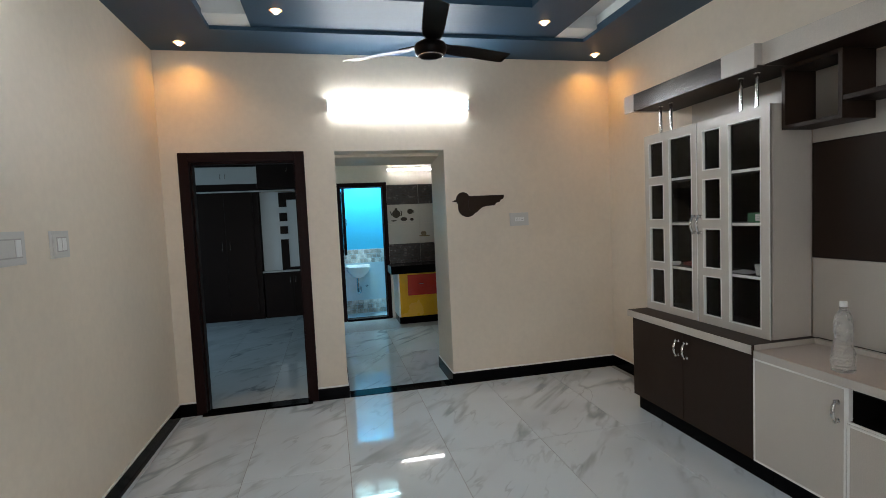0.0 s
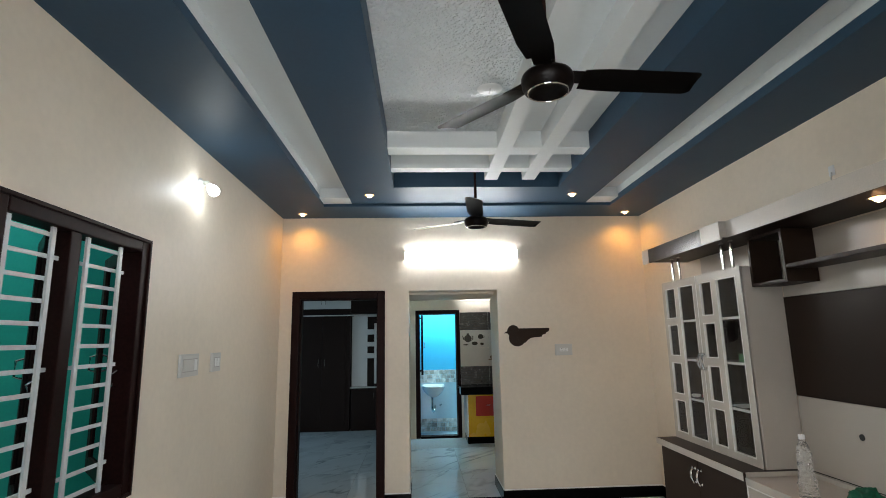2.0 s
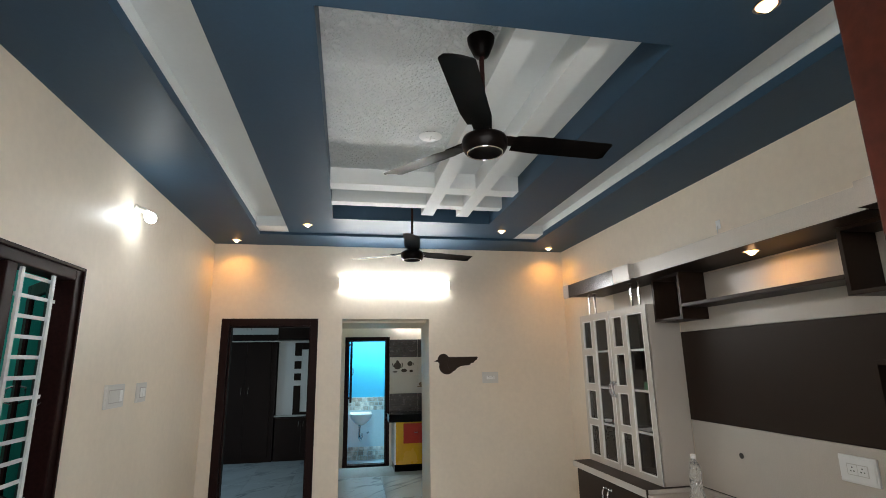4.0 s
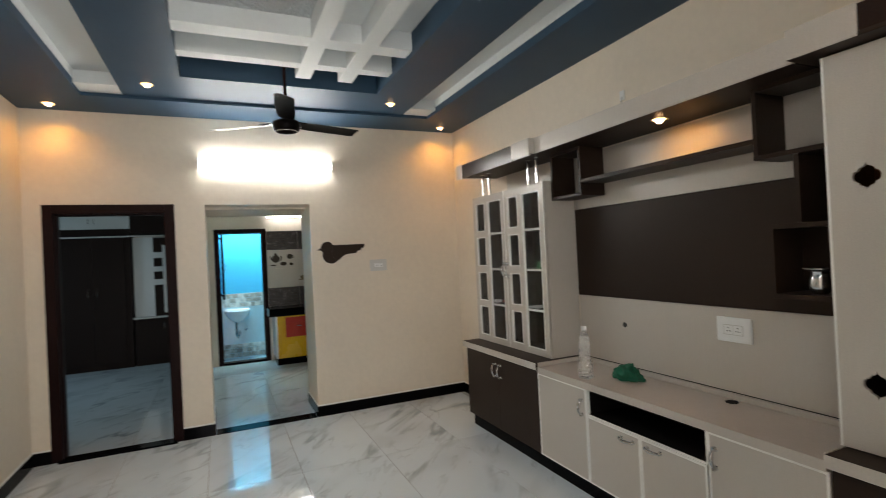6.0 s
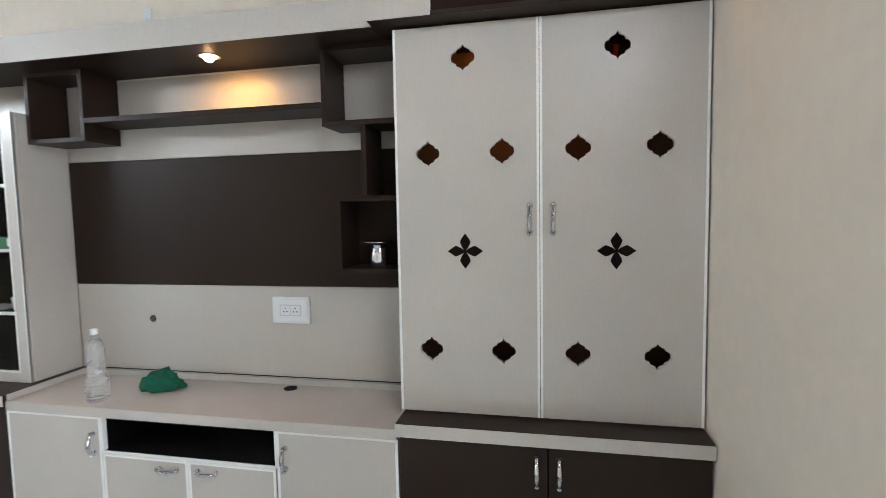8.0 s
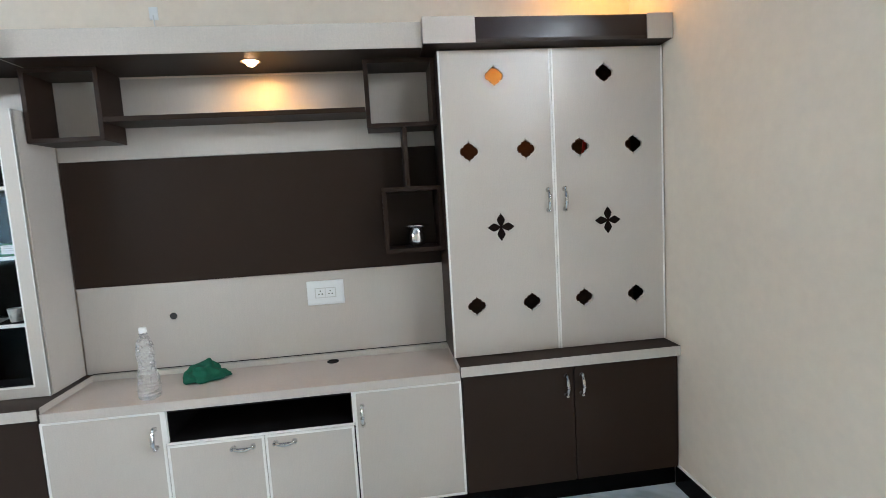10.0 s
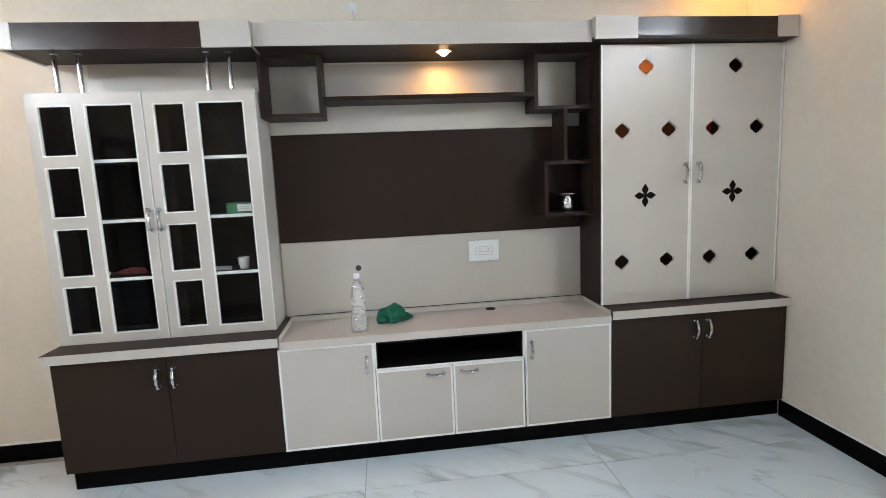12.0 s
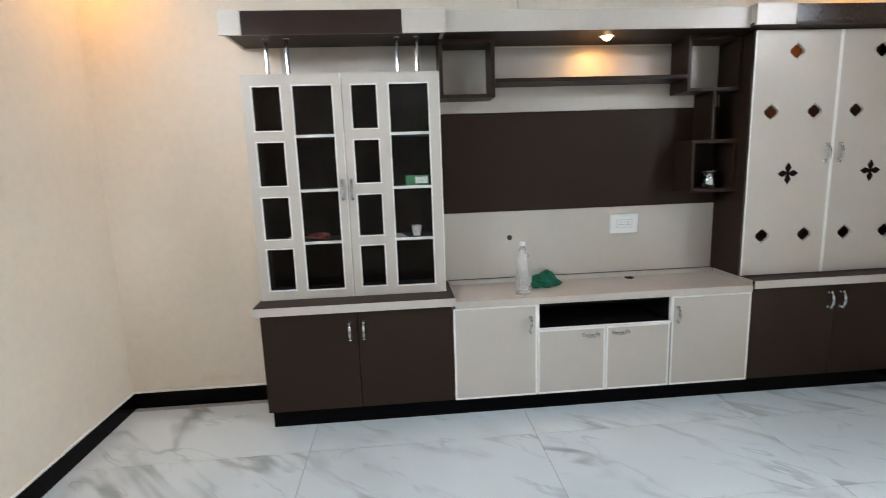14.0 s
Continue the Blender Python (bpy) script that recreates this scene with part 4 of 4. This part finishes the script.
def switch_plate(name, m, w, h, cells, label, socket=False, blanks=()):
    """A moulded plate in local x, z with its back on y = 0."""
    s = tagged(new(name), label, "switch" if not socket else "socket", "electrical plates")
    bm = boxes((-w / 2, w / 2, -0.022, 0, -h / 2, h / 2), bevel=0.003)
    shell = GREYP if name == "switch_board" else PLASTIC
    part("box", bm, shell, s, smooth=True)
    part("cover", boxes((-w / 2 + 0.008, w / 2 - 0.008, -0.027, -0.021, -h / 2 + 0.010, h / 2 - 0.010), bevel=0.002), shell, s)
    e, f = (0.040, 0.036) if socket else (0.030, 0.028)
    part("inner_frame", boxes((-w / 2 + e, w / 2 - e, -0.0285, -0.0265, -h / 2 + f, h / 2 - f), bevel=0.0008), GREYP if socket else DIMP, s)
    n = cells
    for k in range(n):
        c = (k - (n - 1) / 2) * (w - 2 * e - 0.006) / n
        cw = (w - 2 * e - 0.012) / n / 2
        if socket:
            part("socket", boxes((c - cw, c + cw, -0.0300, -0.0283, -h / 2 + f + 0.004, h / 2 - f - 0.004), bevel=0.0005), PLASTIC, s)
            for dx, dz in ((0, 0.010), (-0.008, -0.006), (0.008, -0.006)):
                part("pin_hole", boxes((c + dx - 0.0028, c + dx + 0.0028, -0.0306, -0.0298, dz - 0.003, dz + 0.003)), DARK, s)
        else:
            if k in blanks:
                part("blank", boxes((c - cw * 1.02, c + cw * 1.02, -0.0310, -0.0283, -h / 2 + f + 0.006, h / 2 - f - 0.006), bevel=0.0006), shell, s)
                continue
            part("rocker", boxes((c - cw * 0.8, c + cw * 0.8, -0.0335, -0.0283, -h / 2 + f + 0.006, h / 2 - f - 0.006), bevel=0.0015), PLASTIC, s)
    s.matrix_world = m @ Matrix.Diagonal((1, 0.6, 1, 1))
    return s


WEST = lambda y, z: pose(XL, y, z, 0, 0, 90)
switch_plate("switch_board", WEST(2.655, 1.432), 0.25, 0.135, 4, "wide pale grey switch board on the cream wall", False, (0, 1, 2))
switch_plate("switch_board", WEST(3.06, 1.434), 0.15, 0.125, 2, "small pale grey board with two white rockers")
switch_plate("switch_board", WEST(1.01, 1.46), 0.13, 0.125, 1, "white socket board beside the window", True)
switch_plate("switch_board", pose(2.108, YF, 1.43), 0.175, 0.115, 2, "pale grey socket plate beside the wooden bird", True)
switch_plate("wall_socket", pose(3.004, 1.408, 1.06, 0, 0, -90), 0.187, 0.125, 2, "white double socket plate on the beige panel", True)
jb = tagged(new("junction_box"), "white junction box high on the wall", "junction box")
part("box", boxes((0, 0.035, -0.05, 0.05, -0.06, 0.06), bevel=0.004), PLASTIC, jb)
part("lid", boxes((0.036, 0.040, -0.046, 0.046, -0.056, 0.056), bevel=0.0015), PLASTIC, jb)
jb.matrix_world = pose(XL, 0.93, 2.72)

# wooden bird on the wall
def disc(cx, cz, r, n=30):
    return [(cx + r * math.cos(2 * math.pi * k / n), cz + r * math.sin(2 * math.pi * k / n)) for k in range(n)]


wing = [(1.655, 1.651), (1.968, 1.652), (1.972, 1.640), (1.960, 1.615), (1.938, 1.608), (1.930, 1.589), (1.896, 1.584), (1.886, 1.562), (1.830, 1.560), (1.778, 1.553), (1.745, 1.534), (1.716, 1.506), (1.670, 1.500), (1.640, 1.560)]
bird_bm = bmesh.new()
for loop, front_y in ((disc(1.598, 1.624, 0.062), 0.0130), (disc(1.636, 1.556, 0.086), 0.0135), (wing, 0.0160), ([(1.497, 1.606), (1.548, 1.632), (1.556, 1.600)], 0.0125)):
    piece = sheet(loop, [], front_y - 0.001, lambda u, v, w: (u, YF - 0.001 - w, v))
    scrap = bpy.data.meshes.new("piece")
    piece.to_mesh(scrap)
    piece.free()
    bird_bm.from_mesh(scrap)
    bpy.data.meshes.remove(scrap)
tagged(part("wooden_bird", bird_bm, BROWN), "dark brown wooden bird cut-out hung on the wall", "wall decoration")

wire = thing("wall_wire", "short loose wire at a small plate on the wall", "wire", at=(XR, 2.10, 2.45))
part("plate", boxes((XR - 0.006, XR - 0.001, 2.085, 2.125, 2.44, 2.50), bevel=0.002), PLASTIC, wire)
part("wire", tube(bmesh.new(), [(XR - 0.008, 2.105, 2.46), (XR - 0.02, 2.10, 2.42), (XR - 0.015, 2.095, 2.36), (XR - 0.02, 2.10, 2.31)], 0.003, 6), GREYP, wire)
settle(wire)

# ---- loose things ----
bot = thing("water_bottle", "empty clear plastic bottle with a white cap", "bottle", at=(2.665, 2.165, 0.7085))
prof = [(0.0, 0.008), (0.020, 0.003), (0.040, 0.0), (0.046, 0.007)]
for k in range(5):
    prof += [(0.0465, 0.014 + k * 0.014), (0.0425, 0.021 + k * 0.014)]
prof += [(0.0445, 0.086), (0.041, 0.102), (0.036, 0.114), (0.037, 0.127), (0.034, 0.140), (0.036, 0.155), (0.0335, 0.170), (0.0365, 0.186), (0.034, 0.202), (0.036, 0.217),
         (0.034, 0.234), (0.031, 0.250), (0.025, 0.266), (0.0165, 0.280), (0.0145, 0.288), (0.0145, 0.308)]
bm = lathe(bmesh.new(), prof, 24)
for v in bm.verts:
    if 0.03 < v.co.z < 0.25:
        v.co.xy *= 1 + 0.16 * noise.noise(Vector((v.co.x, v.co.y, v.co.z)) * 42)
p = part("body", bm, PET, bot, "clear ribbed plastic body")
p.visible_shadow = False
part("neck_ring", lathe(bmesh.new(), [(0.014, 0.287), (0.0175, 0.288), (0.0175, 0.291), (0.014, 0.292)], 24), PET, bot)
part("cap", lathe(bmesh.new(), [(0.0, 0.318), (0.014, 0.318), (0.0155, 0.315), (0.0155, 0.295), (0.0145, 0.295)], 28), PLASTIC, bot, "white screw cap", smooth=True)

bm = bmesh.new()
bmesh.ops.create_icosphere(bm, subdivisions=5, radius=1)
for v in bm.verts:
    q = v.co.copy()
    fold = 1 - 2 * abs(noise.noise(q * 1.9 + Vector((3, 1, 0))))
    f = 0.92 + 0.34 * noise.noise(q * 1.2 + Vector((0.4, 0.2, 0))) + 0.26 * fold + 0.06 * abs(noise.noise(q * 7))
    tail = 0.045 * max(0.0, -q.y - 0.35) * max(0.0, 0.6 - abs(q.z + 0.3))
    v.co = Vector((q.x * 0.066 * f, q.y * 0.086 * f - tail, max(q.z, -0.3) * 0.078 * f * (1 - 0.45 * max(0.0, -q.y - 0.3)) + 0.02))
low = min(v.co.z for v in bm.verts)
for v in bm.verts:
    v.co.z -= low
cl = tagged(part("cloth", bm, CLOTH, smooth=True), "crumpled dark green cloth lying on the worktop", "cloth")
cl.matrix_world = pose(2.83, 1.975, 0.7085, 0, 0, 12) @ Matrix.Diagonal((0.85, 0.9, 0.84, 1))

pot = thing("steel_pot", "small shiny steel pot with a lid on the shelf", "pot", at=(2.868, 0.925, 1.2785))
part("body", lathe(bmesh.new(), [(0.0, 0.0), (0.024, 0.0), (0.034, 0.010), (0.041, 0.034), (0.038, 0.062), (0.031, 0.082), (0.037, 0.094), (0.034, 0.094), (0.029, 0.083)], 30), STEEL, pot, smooth=True)
part("lid", lathe(bmesh.new(), [(0.0, 0.102), (0.05, 0.104), (0.066, 0.108), (0.066, 0.105), (0.03, 0.095), (0.0, 0.095)], 30), STEEL, pot, "flat steel saucer lid", smooth=True)

cup = thing("paper_cup", "small printed paper cup on the dark shelf", "cup", at=(2.83, 2.77, 1.0685))
part("body", lathe(bmesh.new(), [(0.0, 0.004), (0.020, 0.004), (0.020, 0.0), (0.022, 0.0), (0.030, 0.058), (0.0315, 0.060), (0.0300, 0.061), (0.028, 0.058), (0.020, 0.008)], 24), EDGE, cup, smooth=True)
for k in range(5):
    bm = boxes((0.0268, 0.0285, -0.005, 0.005, 0.02, 0.036), bevel=0.001)
    bm.transform(Matrix.Rotation(k * 1.256 + 2.9, 4, "Z"))
    part("printed_mark", bm, GREYP, cup)
gb = thing("card_box", "green and white card box on a shelf", "box", at=(2.84, 2.755, 1.3695))
part("carton", boxes((-0.045, 0.045, -0.068, 0.068, 0, 0.055), bevel=0.002), CARD, gb)
part("label", boxes((-0.0465, -0.0445, -0.060, 0.012, 0.010, 0.048)), EDGE, gb, "white printed label")
for z in (0.022, 0.032, 0.042):
    part("print_bar", boxes((-0.0475, -0.0460, -0.054, 0.002, z, z + 0.0035)), GREYP, gb)
bm = bmesh.new()
bmesh.ops.create_icosphere(bm, subdivisions=4, radius=1)
for v in bm.verts:
    q = v.co.copy()
    crease = 1 - abs(noise.noise(q * 2.4 + Vector((7, 2, 1))))
    v.co = Vector((q.x * 0.04 * crease, q.y * 0.075, max(q.z, -0.4) * 0.020 * crease * (1.25 - 0.6 * q.y) + 0.012))
low = min(v.co.z for v in bm.verts)
for v in bm.verts:
    v.co.z -= low
tagged(part("red_pouch", bm, PINK, smooth=True), "dull red cloth pouch lying on a dark shelf", "pouch").location = (2.86, 3.36, 1.0685)
bm = lathe(bmesh.new(), [(0.0, 0.0), (0.024, 0.0), (0.033, 0.012), (0.034, 0.022), (0.031, 0.022), (0.028, 0.010), (0.0, 0.006)], 22)
tagged(part("small_bowl", bm, EDGE, smooth=True), "small pale bowl beside the red pouch", "bowl").location = (2.835, 3.49, 1.0685)
bm = boxes((-0.07, 0.07, -0.055, 0.055, 0.0, 0.003), bevel=0.0008)
for v in bm.verts:
    v.co.z += 0.008 * max(v.co.y / 0.055, 0) ** 2
tagged(part("paper_sheet", bm, GREYP), "grey sheet of paper lying beside the cup", "paper").matrix_world = pose(2.85, 2.90, 1.0686, 0, 0, 14)

# ---- kitchen ----
kb = thing("kitchen_cabinet", "yellow and red kitchen base cabinet with pale side", "cabinet", at=(2.2, 7.6, 0))
part("plinth", boxes((1.345, 3.2, 7.35, 7.850, 0, 0.10)), BLACK, kb, "black plinth")
part("side", boxes((1.337, 1.36, 7.335, 7.850, 0.10, 0.71)), EDGE, kb, "white side panel")
part("front", boxes((1.361, 3.2, 7.335, 7.36, 0.10, 0.71)), YELLOW, kb)
dr = part("drawer", boxes((1.475, 2.1, 7.318, 7.334, 0.40, 0.69), bevel=0.002), RED, kb, "red drawer front")
part("handle", tube(bmesh.new(), [(1.63, 7.317, 0.56), (1.64, 7.30, 0.56), (1.69, 7.30, 0.56), (1.70, 7.317, 0.56)], 0.006, 8), CHROME, dr, smooth=True)
settle(kb)
tagged(part("kitchen_worktop", boxes((1.25, 3.2, 7.30, 7.850, 0.712, 0.825), bevel=0.004), BLACK), "thick black granite kitchen worktop", "worktop")
ks = thing("splashback", "kitchen splashback of dark wave tiles and ivory tiles", "tiles", at=(2.2, 7.85, 0.826))
for z0, z1, mat in ((0.826, 1.108, KDARK), (1.111, 1.403, KWHITE), (1.406, 1.690, KWHITE), (1.693, 1.985, KDARK)):
    for k in range(4):
        x0 = 1.302 + k * 0.47
        part("tile", boxes((x0, x0 + 0.467, 7.838, 7.850, z0, z1), bevel=0.0015), mat, ks)
        if mat is KDARK:
            for r in range(7):
                for c in range(3):
                    xx = x0 + 0.004 + c * 0.155 + (0.05 if r % 2 else 0.0)
                    part("wave", boxes((xx, min(xx + 0.125, x0 + 0.46), 7.832, 7.8375, z0 + 0.012 + r * 0.039, z0 + 0.036 + r * 0.039), bevel=0.004), KWAVE, ks)



def motif(pieces, mat):
    for p in pieces:
        part("print", sheet(p, [], 0.0015, lambda u, v, w: (u, 7.8360 + w, v)), mat, ks, "printed tea set motif")


def ring(cx, cz, rx, rz, n=16):
    return [(cx + rx * math.cos(2 * math.pi * k / n), cz + rz * math.sin(2 * math.pi * k / n)) for k in range(n)]


motif([ring(1.43, 1.555, 0.062, 0.060), ring(1.43, 1.625, 0.022, 0.018), [(1.37, 1.545), (1.345, 1.60), (1.335, 1.602), (1.355, 1.53)], [(1.485, 1.60), (1.52, 1.595), (1.515, 1.53), (1.48, 1.52), (1.50, 1.54), (1.505, 1.585)],
       ring(1.64, 1.585, 0.045, 0.040), [(1.68, 1.60), (1.705, 1.595), (1.70, 1.565), (1.67, 1.555), (1.69, 1.57), (1.692, 1.59)], ring(1.54, 1.475, 0.05, 0.030), ring(1.66, 1.465, 0.030, 0.022), ring(1.39, 1.455, 0.045, 0.010)], PRINT)
motif([ring(1.83, 1.25, 0.045, 0.032), ring(1.84, 1.213, 0.085, 0.012)], PRINT_B)
settle(ks)
kt = thing("tube_light", "lit white tube light above the kitchen tiles", "tube light", at=(1.9, 7.85, 2.2))
part("batten", boxes((1.32, 2.55, 7.815, 7.850, 2.185, 2.225), bevel=0.004), PLASTIC, kt)
part("tube", tube(bmesh.new(), [(1.33, 7.80, 2.205), (2.54, 7.80, 2.205)], 0.016, 12), glow("kitchen_tube_cover", (0.97, 0.98, 1.0), 14), kt, "glowing tube", smooth=True)
settle(kt)
kw = setting("window_2", boxes((0.565, 0.60, 7.87, 7.95, 2.42, 2.85), (1.265, 1.30, 7.87, 7.95, 2.42, 2.85), (0.60, 1.265, 7.87, 7.95, 2.42, 2.455), (0.60, 1.265, 7.87, 7.95, 2.815, 2.85), (0.915, 0.95, 7.87, 7.95, 2.455, 2.815)), WOOD,
             "small wooden ventilator over the bathroom door", "window")
for a, b in ((0.60, 0.915), (0.95, 1.265)):
    part("pane", boxes((a, b, 7.905, 7.912, 2.455, 2.815)), DAYGLOW, kw, "bright frosted pane")
    for z, w in ((2.485, 0.012), (2.535, 0.014), (2.64, 0.004), (2.72, 0.004)):
        part("bar", boxes((a, b, 7.885, 7.895, z - w, z + w)), WOOD, kw)

# ---- bathroom ----
bv = setting("window_3", boxes((0.70, 0.735, 8.575, 8.599, 2.20, 2.62), (1.345, 1.38, 8.575, 8.599, 2.20, 2.62), (0.735, 1.345, 8.575, 8.599, 2.20, 2.235), (0.735, 1.345, 8.575, 8.599, 2.585, 2.62)), WOOD,
             "small ventilator high on the bathroom wall", "window")
part("pane", boxes((0.735, 1.345, 8.588, 8.596, 2.235, 2.585)), DAYGLOW, bv, "bright frosted pane")
bt = thing("bathroom_tiling", "pale bathroom wall tiles with bands of stone pattern", "tiles", at=(1.1, 8.6, 0))
part("field", boxes((0.552, 1.8, 8.588, 8.599, -0.04, 1.02)), BATH, bt)
for z0, rows in ((0.80, 3), (-0.02, 3)):
    for r in range(rows):
        x = 0.555
        while x < 1.78:
            w = 0.05 + 0.06 * random.random()
            part("tile", boxes((x, min(x + w, 1.795), 8.581, 8.5875, z0 + r * 0.072, z0 + r * 0.072 + 0.068), bevel=0.002), random.choice((PEBBLE, PEBBLE_B)), bt)
            x += w + 0.004
settle(bt)
basin = thing("wash_basin", "white ceramic wall-hung wash basin", "basin", at=(0.86, 8.58, 0.57))
bm = bmesh.new()
rows = []
for r, z in ((0.02, 0.57), (0.09, 0.60), (0.16, 0.67), (0.19, 0.735), (0.195, 0.755), (0.175, 0.755), (0.15, 0.70), (0.06, 0.65), (0.01, 0.645)):
    rows.append([bm.verts.new((0.86 + r * math.cos(a), 8.40 + (0.175 if math.sin(a) > 0 else 0.9 * r) * (math.sin(a) if math.sin(a) < 0 else min(1, 1.6 * math.sin(a) * r / 0.19)), z)) for a in [2 * math.pi * k / 24 for k in range(24)]])
for a, b in zip(rows, rows[1:]):
    for k in range(24):
        bm.faces.new((a[k], a[(k + 1) % 24], b[(k + 1) % 24], b[k]))
part("bowl", bm, CERAMIC, basin, smooth=True)
part("back_ledge", boxes((0.67, 1.05, 8.54, 8.586, 0.70, 0.775), bevel=0.012), CERAMIC, basin)
part("waste_pipe", tube(bmesh.new(), [(0.84, 8.42, 0.57), (0.84, 8.42, 0.36), (0.86, 8.44, 0.32), (0.88, 8.47, 0.36), (0.89, 8.58, 0.40)], 0.018, 10), CHROME, basin, smooth=True)
part("tap", tube(bmesh.new(), [(0.98, 8.585, 0.42), (0.98, 8.52, 0.42), (1.0, 8.50, 0.44)], [0.016, 0.014, 0.012], 10), CHROME, basin, smooth=True)
settle(basin)
bl = thing("window_leaf", "dark wooden window leaf standing open in the bathroom", "window", at=(0.66, 8.2, 1.0))
part("frame", boxes((0.655, 0.69, 8.02, 8.09, 0.97, 1.97), (0.655, 0.69, 8.40, 8.47, 0.97, 1.97), (0.655, 0.69, 8.09, 8.40, 0.97, 1.04), (0.655, 0.69, 8.09, 8.40, 1.90, 1.97), bevel=0.003), WOOD, bl)
part("pane", boxes((0.668, 0.676, 8.09, 8.40, 1.04, 1.90)), TEAL, bl, "dark teal pane")
part("catch", tube(bmesh.new(), [(0.69, 8.44, 1.40), (0.715, 8.44, 1.42), (0.715, 8.44, 1.50), (0.69, 8.44, 1.52)], 0.006, 8), STEEL, bl)
part("bracket", boxes((0.552, 0.655, 8.44, 8.47, 1.0, 1.03), (0.552, 0.655, 8.44, 8.47, 1.91, 1.94)), WOOD, bl)
settle(bl)

# ---- bedroom ----
wr = thing("wardrobe", "dark brown wardrobe with two tall doors and loft boxes", "wardrobe", at=(-1.3, 8.9, 0))
part("body", boxes((-2.4, -0.62, 8.70, 9.19, 0.0, 2.44)), WALNUT, wr)
for a, b, h in ((-1.60, -1.118, -1.175), (-1.116, -0.70, -1.06), (-2.38, -1.605, -1.65)):
    d = part("door", boxes((a, b, 8.68, 8.699, 0.10, 1.99), bevel=0.002), WALNUT, wr)
    part("handle", tube(bmesh.new(), [(h, 8.679, 1.10), (h, 8.655, 1.12), (h, 8.655, 1.22), (h, 8.679, 1.24)], 0.007, 8), CHROME, d, smooth=True)
part("shelf_line", boxes((-2.4, -0.06, 8.665, 8.70, 2.0, 2.02)), GREYP, wr, "pale shelf edge")
ld = part("loft_door", boxes((-2.3, -0.613, 8.68, 8.699, 2.13, 2.39), bevel=0.002), GREYP, wr, "pale loft door")
for h in (-1.14, -1.07):
    part("handle", tube(bmesh.new(), [(h, 8.679, 2.21), (h, 8.66, 2.22), (h, 8.66, 2.27), (h, 8.679, 2.28)], 0.006, 8), CHROME, ld, smooth=True)
ld2 = part("loft_door", boxes((-0.61, 0.30, 8.68, 9.18, 2.04, 2.42), bevel=0.002), WALNUT, wr, "dark loft door")
part("handle", tube(bmesh.new(), [(-0.16, 8.679, 2.30), (-0.16, 8.66, 2.31), (-0.16, 8.66, 2.36), (-0.16, 8.679, 2.37)], 0.006, 8), CHROME, ld2, smooth=True)
settle(wr)
dt = thing("dressing_table", "dark dressing table with a pale panel and mirror", "dressing table", at=(-0.2, 8.9, 0))
part("base", boxes((-0.60, 0.30, 8.72, 9.18, 0.0, 0.72)), WALNUT, dt)
part("door", boxes((-0.59, -0.16, 8.70, 8.719, 0.10, 0.70), bevel=0.002), WALNUT, dt)
part("door", boxes((-0.155, 0.29, 8.70, 8.719, 0.10, 0.70), bevel=0.002), WALNUT, dt)
part("top", boxes((-0.615, 0.31, 8.69, 9.18, 0.722, 0.745), bevel=0.002), GREYP, dt)
part("panel", boxes((-0.60, 0.30, 8.80, 8.82, 0.747, 1.995)), PLASTIC, dt, "pale back panel")
for a, b in ((0.747, 1.237), (1.326, 1.447), (1.527, 1.661), (1.754, 1.985)):
    part("dark_block", boxes((-0.32, -0.20, 8.788, 8.799, a, b)), WALNUT, dt, "dark brown inlay block")
part("dark_block", boxes((-0.199, 0.30, 8.788, 8.799, 1.865, 1.985)), WALNUT, dt, "dark brown inlay block")
part("dark_block", boxes((-0.199, 0.30, 8.788, 8.799, 0.747, 0.79)), WALNUT, dt, "dark brown inlay block")
for h in (-0.20, -0.12):
    part("handle", tube(bmesh.new(), [(h, 8.699, 0.55), (h, 8.675, 0.56), (h, 8.675, 0.64), (h, 8.699, 0.65)], 0.006, 8), CHROME, dt, smooth=True)
settle(dt)

# ---- floor tiles, each its own piece ----
TW, TL_, J = 0.617, 1.232, 0.0035
tile_me = bpy.data.meshes.new("tile")
bm = boxes((-TW / 2 + J / 2, TW / 2 - J / 2, -TL_ / 2 + J / 2, TL_ / 2 - J / 2, -0.009, 0.0), bevel=0.0012)
bmesh.ops.recalc_face_normals(bm, faces=bm.faces)
bm.to_mesh(tile_me)
bm.free()
tile_me.materials.append(TILE)


def lay(parent, x0, x1, y0, y1):
    """Lays whole tiles of the common grid whose centres lie inside."""
    for i in range(-6, 8):
        for k in range(-4, 10):
            cx, cy = 0.495 + (i + 0.5) * TW, -0.29 + (k + 0.5) * TL_
            if x0 <= cx < x1 and y0 <= cy < y1:
                o = new("tile", tile_me)
                o.location = (cx, cy, 0)
                o.parent = parent


lay(bpy.data.objects["floor"], -1.2, 3.2, -0.9, 4.7)
lay(bpy.data.objects["floor_rooms"], -3.3, 3.3, 4.7, 7.6)
lay(bpy.data.objects["floor_rooms"], -3.3, 0.2, 7.6, 9.5)
lay(bpy.data.objects["floor_porch"], -1.6, 3.3, -3.0, -0.9)
